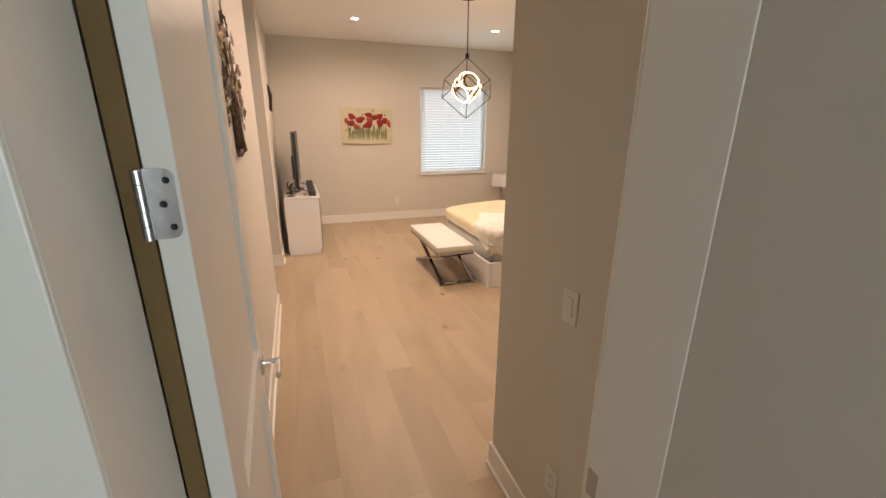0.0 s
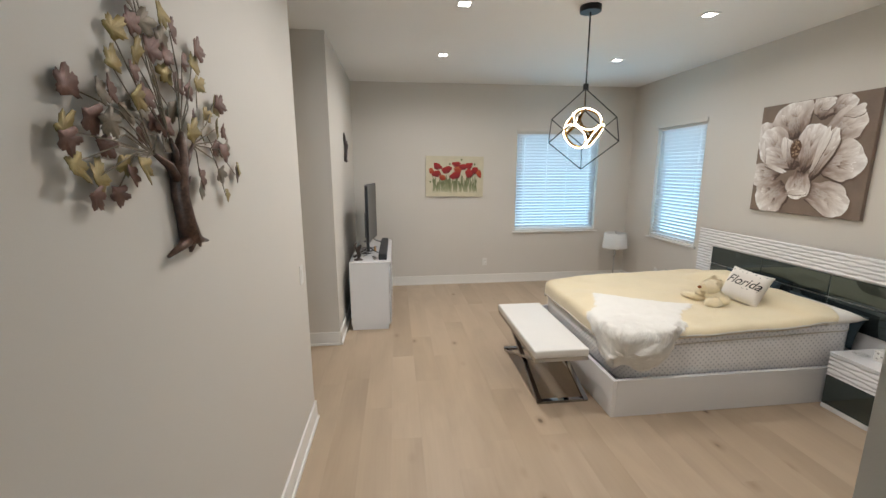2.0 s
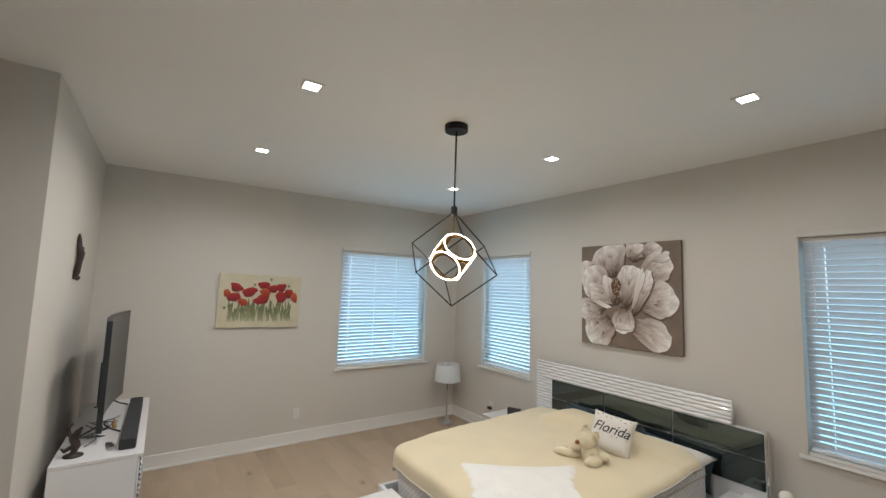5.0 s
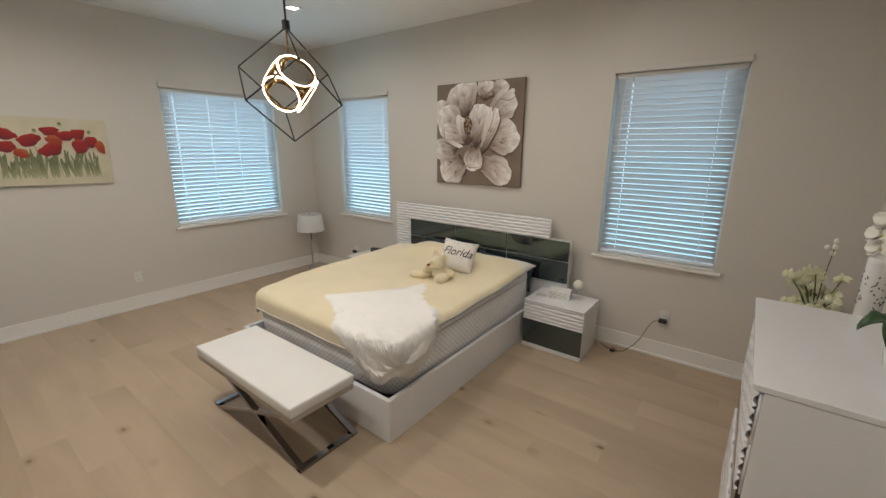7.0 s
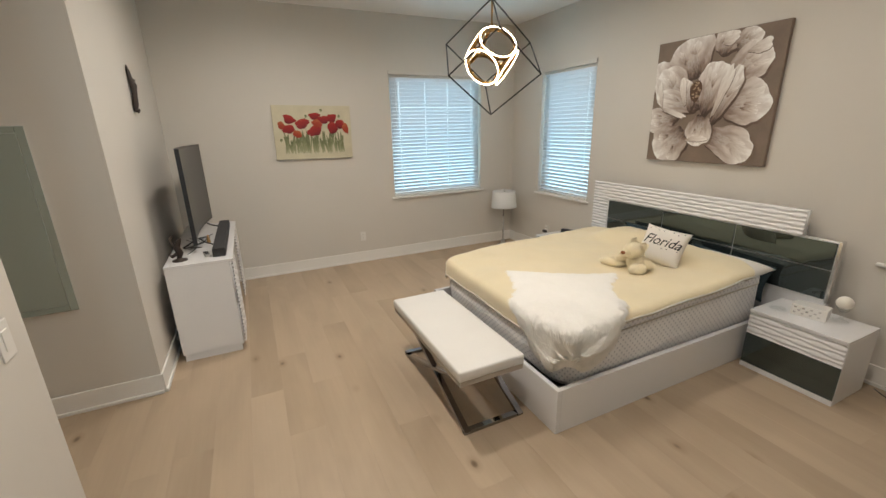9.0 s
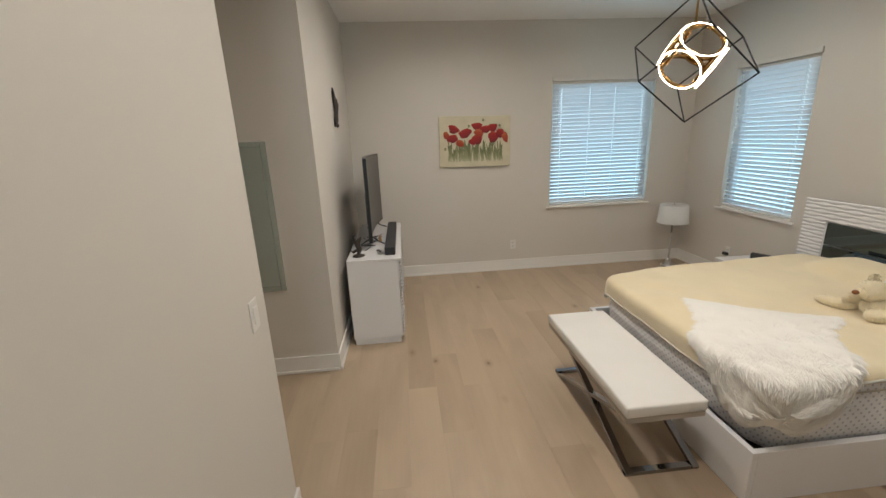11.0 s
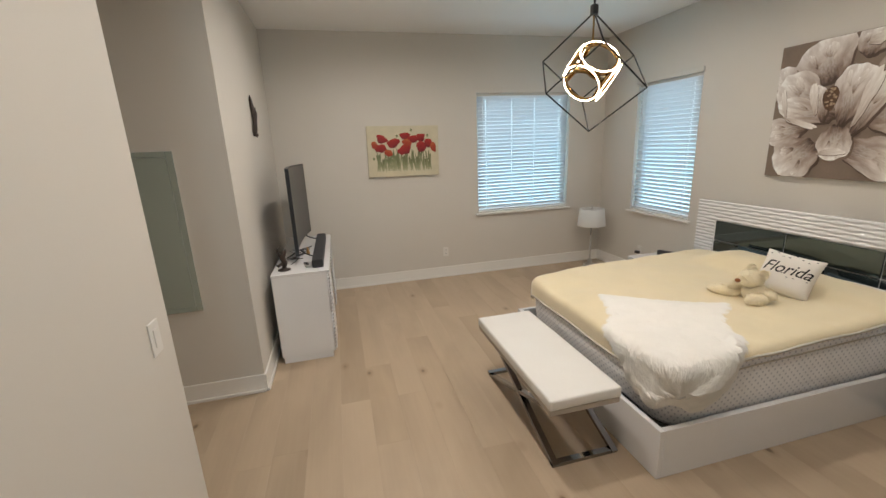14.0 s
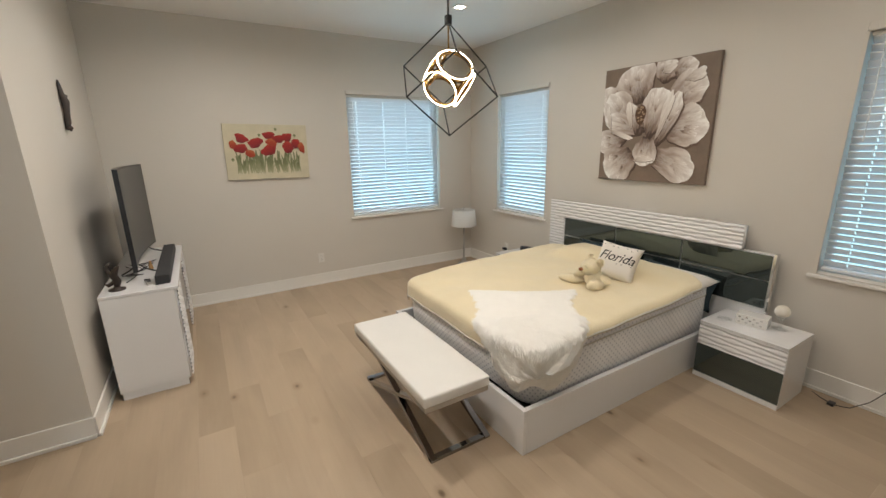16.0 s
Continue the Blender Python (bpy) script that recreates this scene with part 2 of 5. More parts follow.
def dotted_ticking():
    """Light grey quilted mattress side with rows of small dots."""
    m, nt, b = tree_of("dotted_ticking")
    tc, mp, v = nt.nodes.new("ShaderNodeTexCoord"), nt.nodes.new("ShaderNodeMapping"), nt.nodes.new("ShaderNodeTexVoronoi")
    mp.inputs["Scale"].default_value = (1, 1, 1)
    v.inputs["Scale"].default_value, v.inputs["Randomness"].default_value = 34.0, 0.0
    v.voronoi_dimensions = "2D"
    sep, add, com = nt.nodes.new("ShaderNodeSeparateXYZ"), nt.nodes.new("ShaderNodeMath"), nt.nodes.new("ShaderNodeCombineXYZ")
    add.operation = "SUBTRACT"
    nt.links.new(tc.outputs["Object"], sep.inputs[0])
    nt.links.new(sep.outputs[0], add.inputs[0])
    nt.links.new(sep.outputs[1], add.inputs[1])
    nt.links.new(add.outputs[0], com.inputs[0])
    nt.links.new(sep.outputs[2], com.inputs[1])
    nt.links.new(com.outputs[0], mp.inputs[0])
    mp.inputs["Rotation"].default_value = (0, 0, radians(45))
    nt.links.new(mp.outputs[0], v.inputs["Vector"])
    dots = ramp(nt, v.outputs["Distance"], [(0.15, (0.56, 0.56, 0.60)), (0.25, (0.87, 0.865, 0.865))])
    n = noise_node(nt, 6)
    c = mix(nt, dots, ramp(nt, n, [(0.3, (0.9, 0.9, 0.9)), (0.7, (1, 1, 1))]), 1.0, "MULTIPLY")
    nt.links.new(c, b.inputs["Base Color"])
    b.inputs["Roughness"].default_value = 0.85
    bump(nt, b, noise_node(nt, 300, 4), 0.3, 0.002)
    return m


def tv_screen():
    m, nt, b = tree_of("tv_screen")
    n = noise_node(nt, 3)
    nt.links.new(ramp(nt, n, [(0.3, (0.02, 0.02, 0.021)), (0.7, (0.024, 0.024, 0.025))]), b.inputs["Base Color"])
    b.inputs["Roughness"].default_value, b.inputs["Specular IOR Level"].default_value = 0.3, 0.8
    return m


def painted(name, stops, scale, stretch, fine=40):
    """Brushed paint on canvas; v of the mesh runs from the petal's root to its rim."""
    m, nt, b = tree_of(name)
    uv, sep = nt.nodes.new("ShaderNodeTexCoord"), nt.nodes.new("ShaderNodeSeparateXYZ")
    nt.links.new(uv.outputs["UV"], sep.inputs[0])
    n = noise_node(nt, scale, 5, stretch, "UV")
    add, sub = nt.nodes.new("ShaderNodeMath"), nt.nodes.new("ShaderNodeMath")
    sub.operation, sub.inputs[1].default_value = "MULTIPLY_ADD", 1.05
    sub.inputs[2].default_value = -0.5
    nt.links.new(n, sub.inputs[0])
    nt.links.new(sep.outputs[1], add.inputs[0])
    nt.links.new(sub.outputs[0], add.inputs[1])
    nt.links.new(ramp(nt, add.outputs[0], stops), b.inputs["Base Color"])
    b.inputs["Roughness"].default_value = 0.6
    bump(nt, b, noise_node(nt, fine, 4), 0.25, 0.002)
    return m


SMOKE, MIRROR, GLASS, OAK, TICKING, SCREEN = smoked_glass(), mirror_glass(), clear_glass(), oak_boards(), dotted_ticking(), tv_screen()
PETAL_PAINT = painted("painted_cream_petal", [(0.0, (0.06, 0.035, 0.025)), (0.16, (0.19, 0.130, 0.098)), (0.36, (0.37, 0.295, 0.25)), (0.58, (0.52, 0.455, 0.41)), (0.8, (0.66, 0.61, 0.57)), (1.0, (0.86, 0.84, 0.81))], 3.4, (1.8, 0.8, 1))
CURL_PAINT = painted("painted_petal_edge", [(0.0, (0.36, 0.29, 0.24)), (0.35, (0.58, 0.52, 0.47)), (1.0, (0.82, 0.79, 0.75))], 4, (1.2, 1, 1))
TAUPE_PAINT = surface("taupe_canvas", (0.20, 0.15, 0.115), 0.7, var=0.16, scale=7, grain=160, relief=0.3)
SHADOW_PAINT = painted("painted_brown_shadow", [(0.0, (0.06, 0.036, 0.025)), (0.5, (0.11, 0.07, 0.05)), (1.0, (0.19, 0.135, 0.10))], 5, (1, 1, 1))
FOLD_PAINT = painted("painted_taupe_fold", [(0.0, (0.10, 0.07, 0.052)), (0.35, (0.26, 0.20, 0.165)), (0.75, (0.45, 0.39, 0.35)), (1.0, (0.52, 0.47, 0.43))], 5, (1.5, 1, 1))
HEART_PAINT = surface("painted_flower_heart", (0.10, 0.05, 0.025), 0.6, var=0.4, scale=60)
HEART_LIGHT = surface("painted_stamen", (0.34, 0.24, 0.15), 0.6, var=0.3, scale=60)
CREAM_PAINT = surface("cream_canvas", (0.60, 0.55, 0.40), 0.7, var=0.12, scale=6, grain=150, relief=0.3)
POPPY_PAINT = painted("painted_poppy", [(0.0, (0.10, 0.006, 0.012)), (0.35, (0.24, 0.010, 0.012)), (0.8, (0.33, 0.014, 0.012)), (1.0, (0.40, 0.04, 0.022))], 6, (2, 1, 1))
ORANGE_PAINT = painted("painted_orange_poppy", [(0.0, (0.28, 0.03, 0.01)), (0.5, (0.36, 0.04, 0.014)), (1.0, (0.46, 0.13, 0.04))], 6, (2, 1, 1))
GREEN_PAINT = painted("painted_stem", [(0.0, (0.42, 0.40, 0.26)), (0.5, (0.22, 0.24, 0.12)), (1.0, (0.13, 0.15, 0.07))], 6, (3, 1, 1))


# ---- mesh helpers ----
def finish(name, bm, material, smooth=False):
    me = bpy.data.meshes.new(name)
    bm.normal_update()
    if smooth:
        for f in bm.faces:
            f.smooth = True
    bm.to_mesh(me)
    bm.free()
    for mt in material if isinstance(material, (list, tuple)) else (material,):
        me.materials.append(mt)
    return me


def part(name, bm, material, parent, label="", smooth=False):
    ob = new(name, finish(name, bm, material, smooth))
    ob.parent = parent
    return tagged(ob, label) if label else ob


def thing(name, label, category, m=None, group=""):
    ob = new(name)
    ob.empty_display_size = 0.1
    ob.matrix_basis = m if m else Matrix()
    return tagged(ob, label, category, group)


def whole(name, bm, material, label, category, m=None, group="", kind="", smooth=False):
    ob = new(name, finish(name, bm, material, smooth))
    if m:
        ob.matrix_basis = m
    return tagged(ob, label, category, group, kind)


def B():
    return bmesh.new()


def box(bm, x0, y0, z0, x1, y1, z1, bev=0.0, seg=2, m=None):
    vs = [bm.verts.new((x, y, z)) for x in (x0, x1) for y in (y0, y1) for z in (z0, z1)]
    fs = [bm.faces.new([vs[i] for i in q]) for q in ((0, 1, 3, 2), (4, 6, 7, 5), (0, 4, 5, 1), (2, 3, 7, 6), (0, 2, 6, 4), (1, 5, 7, 3))]
    if bev:
        es = list({e for f in fs for e in f.edges})
        r = bmesh.ops.bevel(bm, geom=es, offset=bev, segments=seg, profile=0.5, affect="EDGES")
        vs = list({v for f in r["faces"] for v in f.verts} | {v for v in vs if v.is_valid})
    if m:
        bmesh.ops.transform(bm, matrix=m, verts=[v for v in vs if v.is_valid])
    return bm


def lathe(bm, profile, seg=28, cx=0.0, cy=0.0, m=None):
    """Turns (radius, height) pairs about the z axis; a radius of 0 closes the end."""
    rings = []
    for r, z in profile:
        if r < 1e-6:
            rings.append([bm.verts.new((cx, cy, z))])
        else:
            rings.append([bm.verts.new((cx + r * math.cos(2 * math.pi * i / seg), cy + r * math.sin(2 * math.pi * i / seg), z)) for i in range(seg)])
    for a, b in zip(rings, rings[1:]):
        for i in range(seg):
            j = (i + 1) % seg
            q = [a[i % len(a)], a[j % len(a)], b[j % len(b)], b[i % len(b)]]
            q = list(dict.fromkeys(q))
            if len(q) > 2:
                bm.faces.new(q)
    if m:
        bmesh.ops.transform(bm, matrix=m, verts=[v for r in rings for v in r])
    return bm


def tube(bm, pts, radius, seg=8, closed=False):
    """A round bar along pts; radius is one number or one for each point."""
    pts = [Vector(p) for p in pts]
    n = len(pts)
    rad = radius if isinstance(radius, (list, tuple)) else [radius] * n
    rings, up = [], None
    for i, p in enumerate(pts):
        a, b = (pts[i - 1], pts[(i + 1) % n]) if closed else (pts[max(i - 1, 0)], pts[min(i + 1, n - 1)])
        d = (b - a).normalized()
        if up is None:
            up = d.orthogonal().normalized()
        up = (up - d * up.dot(d)).normalized()
        side = d.cross(up)
        rings.append([bm.verts.new(p + rad[i] * (math.cos(2 * math.pi * k / seg) * up + math.sin(2 * math.pi * k / seg) * side)) for k in range(seg)])
    pairs = list(zip(rings, rings[1:])) + ([(rings[-1], rings[0])] if closed else [])
    for a, b in pairs:
        for k in range(seg):
            bm.faces.new((a[k], a[(k + 1) % seg], b[(k + 1) % seg], b[k]))
    if not closed:
        bm.faces.new(rings[0][::-1])
        bm.faces.new(rings[-1])
    return bm


def sheet(bm, nu, nv, fn, thick=None, back=None):
    """A grid surface fn(u, v), u and v from 0 to 1; thick is a vector, or back a second surface, that gives it a back and edges. Writes UVs."""
    uvl = bm.loops.layers.uv.verify()

    def layer(off, fn):
        return [[bm.verts.new(Vector(fn(i / nu, j / nv)) + off) for j in range(nv + 1)] for i in range(nu + 1)]

    def quads(g, flip):
        for i in range(nu):
            for j in range(nv):
                ids = [(i, j), (i + 1, j), (i + 1, j + 1), (i, j + 1)]
                if flip:
                    ids = ids[::-1]
                f = bm.faces.new([g[a][b] for a, b in ids])
                for lp, (a, b) in zip(f.loops, ids):
                    lp[uvl].uv = (a / nu, b / nv)

    top = layer(Vector((0, 0, 0)), fn)
    quads(top, False)
    if thick is not None or back is not None:
        bot = layer(Vector(thick or (0, 0, 0)), back or fn)
        quads(bot, True)
        rim_t = [top[i][0] for i in range(nu + 1)] + [top[nu][j] for j in range(1, nv + 1)] + [top[i][nv] for i in range(nu - 1, -1, -1)] + [top[0][j] for j in range(nv - 1, 0, -1)]
        rim_b = [bot[i][0] for i in range(nu + 1)] + [bot[nu][j] for j in range(1, nv + 1)] + [bot[i][nv] for i in range(nu - 1, -1, -1)] + [bot[0][j] for j in range(nv - 1, 0, -1)]
        for k in range(len(rim_t)):
            l = (k + 1) % len(rim_t)
            bm.faces.new((rim_t[l], rim_t[k], rim_b[k], rim_b[l]))
    return bm


def ball(bm, m, seg=14, rings=9, rough=0.0):
    r = bmesh.ops.create_uvsphere(bm, u_segments=seg, v_segments=rings, radius=1.0)
    if rough:
        for v in r["verts"]:
            v.co *= 1 + rough * noise.noise(v.co * 3 + m.translation * 7)
    bmesh.ops.transform(bm, matrix=m, verts=r["verts"])
    return bm


def prism(bm, outline, depth, m=None):
    """An outline in x and z, pushed along y from 0 to depth."""
    a = [bm.verts.new((x, 0, z)) for x, z in outline]
    b = [bm.verts.new((x, depth, z)) for x, z in outline]
    bm.faces.new(a)
    bm.faces.new(b[::-1])
    for i in range(len(a)):
        j = (i + 1) % len(a)
        bm.faces.new((a[j], a[i], b[i], b[j]))
    if m:
        bmesh.ops.transform(bm, matrix=m, verts=a + b)
    return bm


def ripple(y, z):
    """Relief of the wavy lacquered fronts, metres proud."""
    return 0.012 * (0.5 + 0.5 * math.sin(2 * math.pi * z / 0.031 + 1.3 * math.sin(2 * math.pi * y / 0.17) * math.cos(math.pi * z / 0.031 + 0.4))) + 0.002


# ---- the setting ----
def wall(name, axis, face0, face1, a0, a1, openings=(), z1=CEIL, label="plain greige painted wall"):
    """A wall between two faces, running from a0 to a1 along x or y, with (a0, a1, z0, z1) openings through it."""
    bm = B()

    def put(p, q, zlo, zhi):
        if q - p > 1e-4 and zhi - zlo > 1e-4:
            box(bm, *((p, face0, zlo, q, face1, zhi) if axis == "x" else (face0, p, zlo, face1, q, zhi)))

    at = a0
    for p, q, zl, zh in sorted(openings):
        put(at, p, 0, z1)
        put(p, q, 0, zl)
        put(p, q, zh, z1)
        at = q
    put(at, a1, 0, z1)
    return whole(name, bm, WALL, label, "wall", kind="structure")


NORTH, EAST, TVX, ALC_N, ALC_S, TREE_X, SOUTH, ENTRY_X = 10.742, 4.9, 0.705, 8.67, 7.415, 0.692, 5.065, 1.772
WIN_A, WIN_B, WIN_C = (3.096, 4.37), (9.236, 10.13), (5.844, 6.71)
WZ0, WZ1 = 0.80, 2.272
DOOR_X0, DOOR_X1, DOOR_Y0, DOOR_Y1, DOOR_H = 0.768, 1.53, 3.99, 4.165, 2.36
wall("wall_north", "x", NORTH, NORTH + 0.16, 0.55, EAST + 0.16, [(*WIN_A, WZ0, WZ1)])
wall("wall_east", "y", EAST, EAST + 0.16, 4.94, NORTH, [(*WIN_B, WZ0, WZ1), (*WIN_C, WZ0, WZ1)])
wall("wall_television", "y", 0.55, TVX, ALC_N, NORTH)
wall("wall_passage_north", "x", ALC_N, ALC_N + 0.15, -0.95, 0.55)
wall("wall_passage_south", "x", ALC_S - 0.14, ALC_S, -0.95, 0.55)
wall("wall_passage_west", "y", -1.1, -0.95, ALC_S - 0.14, ALC_N + 0.15)
wall("wall_tree", "y", 0.55, TREE_X, DOOR_Y1, ALC_S)
wall("wall_entry", "y", ENTRY_X, 1.91, DOOR_Y1, SOUTH - 0.16)
wall("wall_south", "x", SOUTH - 0.16, SOUTH, ENTRY_X, EAST)
wall("wall_door", "x", DOOR_Y0, DOOR_Y1, 0.1, 2.6, [(DOOR_X0 - 0.02, DOOR_X1 + 0.02, 0, DOOR_H + 0.02)])
wall("wall_hall_west", "y", -0.05, 0.1, 2.0, DOOR_Y1)
wall("wall_hall_east", "y", DOOR_X1 + 0.0015, 1.75, 2.2, DOOR_Y0)
wall("wall_hall_south", "x", 2.05, 2.2, 0.1, 2.6, [(1.1, 1.62, 0.95, 2.25)])
whole("ceiling", box(B(), -1.1, 2.0, CEIL, 5.06, 10.9, CEIL + 0.15), CEILING, "plain white painted ceiling", "ceiling", kind="structure")
floor = whole("floor", box(B(), -1.1, 2.0, -0.2, 5.06, 10.9, -0.006), surface("subfloor", (0.16, 0.11, 0.07), 0.8, var=0.1), "pale oak wide-plank floor", "floor", kind="structure")
whole("ground", box(B(), -400, -400, -0.6, 400, 400, -0.35), GRASS, "green lawn outside the windows", "ground", kind="structure")


def baseboard(axis, face, sign, a0, a1):
    """Tall painted board with a thin shoe moulding; sign tells which way it stands out from the wall."""
    bm = B()
    for lo, hi, t in ((0.0, 0.135, 0.014), (0.0, 0.022, 0.026)):
        p, q = sorted((face, face + sign * t))
        box(bm, *((a0, p, lo, a1, q, hi) if axis == "x" else (p, a0, lo, q, a1, hi)), 0.003)
    return whole("baseboard", bm, TRIM, "tall white painted baseboard along the wall", "baseboard", kind="structure")


baseboard("x", NORTH, -1, TVX + 0.014, EAST - 0.014)
baseboard("y", EAST, -1, SOUTH, NORTH)
baseboard("y", TVX, 1, ALC_N - 0.014, NORTH)
baseboard("x", ALC_N, -1, -0.95, TVX)
baseboard("y", TREE_X, 1, DOOR_Y1 + 0.02, ALC_S + 0.014)
baseboard("x", ALC_S, 1, -0.95, TREE_X)
baseboard("y", ENTRY_X, -1, DOOR_Y1 + 0.02, SOUTH + 0.014)
baseboard("x", SOUTH, 1, ENTRY_X, EAST - 0.014)


def door_frame():
    bm = B()
    for x0, x1 in ((DOOR_X0 - 0.018, DOOR_X0), (DOOR_X1, DOOR_X1 + 0.018)):
        box(bm, x0, DOOR_Y0, 0, x1, DOOR_Y1, DOOR_H, 0.002)
    box(bm, DOOR_X0 - 0.018, DOOR_Y0, DOOR_H, DOOR_X1 + 0.018, DOOR_Y1, DOOR_H + 0.018, 0.002)
    box(bm, 0.30, DOOR_Y0 - 0.006, 0, DOOR_X0, DOOR_Y0, DOOR_H + 0.018, 0.002)
    for y0, y1 in ((DOOR_Y1, DOOR_Y1 + 0.018),):
        for x0, x1 in ((DOOR_X0 - 0.095, DOOR_X0 - 0.006), (DOOR_X1 + 0.006, DOOR_X1 + 0.095)):
            box(bm, x0, y0, 0, x1, y1, DOOR_H + 0.095, 0.004)
        box(bm, DOOR_X0 - 0.006, y0, DOOR_H + 0.006, DOOR_X1 + 0.006, y1, DOOR_H + 0.095, 0.004)
    ob = whole("trim", bm, TRIM, "white painted door jamb and flat casing", "door frame", kind="structure")
    sp = B()
    box(sp, DOOR_X1 - 0.0015, DOOR_Y1 - 0.034, 0.86, DOOR_X1 + 0.002, DOOR_Y1 - 0.004, 0.93, 0.001)
    part("strike_plate", sp, HINGE, ob, "satin steel strike plate")
    # brown strip added to fill the gap between hinge jamb and door
    part("hinge_gap_strip", box(B(), DOOR_X0 - 0.004, DOOR_Y1 + 0.0185, 0.0, DOOR_X0 + 0.0225, DOOR_Y1 + 0.030, DOOR_H), BROWN_STRIP, ob, "brown strip filling the gap along the hinge jamb")
    return ob


door_frame()


def door_leaf():
    """White two-panel door, swung open against the entry; local x runs from hinge edge to latch edge, y is its thickness."""
    W, T, H = 0.758, 0.036, 2.335
    d = tagged(new("door_1", None), "white two-panel interior door standing open", "door", kind="structure")
    d.matrix_basis = pose(0.829, 4.185, 0.012, 0, 0, 92.3)
    bm = B()
    for x0, x1 in ((0, 0.115), (W - 0.092, W)):
        box(bm, x0, 0, 0, x1, T, H, 0.002)
    for z0, z1 in ((0, 0.22), (0.83, 0.965), (H - 0.13, H)):
        box(bm, 0.115, 0, z0, W - 0.092, T, z1, 0.002)
    part("door_stiles_and_rails", bm, TRIM, d)
    for z0, z1 in ((0.22, 0.83), (0.965, H - 0.13)):
        bm = B()
        box(bm, 0.115, 0.012, z0, W - 0.092, T - 0.012, z1)
        part("door_panel", bm, TRIM, d)
    for side in (-1, 1):
        y0 = 0.0 if side < 0 else T
        h = B()
        box(h, W - 0.095, min(y0, y0 + side * 0.009), 0.87, W - 0.035, max(y0, y0 + side * 0.009), 0.93, 0.003)
        hd = part("door_handle", h, CHROME, d, "square chrome lever handle")
        lv = B()
        tube(lv, [(W - 0.065, y0 + side * 0.005, 0.90), (W - 0.065, y0 + side * 0.055, 0.90)], 0.010, 14)
        box(lv, W - 0.165, min(y0 + side * 0.045, y0 + side * 0.062), 0.892, W - 0.055, max(y0 + side * 0.045, y0 + side * 0.062), 0.908, 0.004)
        part("lever", lv, CHROME, hd)
    for z in (0.22, 0.88, 1.553, 2.17):
        h = B()
        r = 0.012
        plate = []
        for cx, cz, a0 in ((0.031 - r, 0.045 - r, 0), (-0.004, 0.045, None), (-0.004, -0.045, None), (0.031 - r, -0.045 + r, -90)):
            if a0 is None:
                plate.append((cx, cz))
            else:
                plate += [(cx + r * math.cos(radians(a0 + k * 18)), cz + r * math.sin(radians(a0 + k * 18))) for k in range(6)]
        m = Matrix.Translation((-0.0025, T, z)) @ pose(0, 0, 0, 0, 0, -90)
        prism(h, plate, 0.0035, m)
        hg = part("hinge", h, HINGE, d, "satin steel butt hinge")
        k = B()
        for j in range(5):
            lathe(k, [(0, -0.0445 + 0.0178 * j), (0.006, -0.0445 + 0.0178 * j), (0.006, -0.0275 + 0.0178 * j), (0, -0.0275 + 0.0178 * j)], 14, m=Matrix.Translation((-0.006, T + 0.006, z)))
        part("knuckle", k, HINGE, hg)
        for sx, sz in ((0.022, 0.03), (0.015, 0.0), (0.022, -0.03)):
            s = B()
            lathe(s, [(0, 0.0), (0.0045, 0.0), (0.004, 0.0015), (0, 0.0006)], 12, m=Matrix.Translation((-0.0025, T - sx, z + sz)) @ pose(0, 0, 0, 0, -90))
            part("screw", s, BLACK_METAL, hg)
    return d


door_leaf()


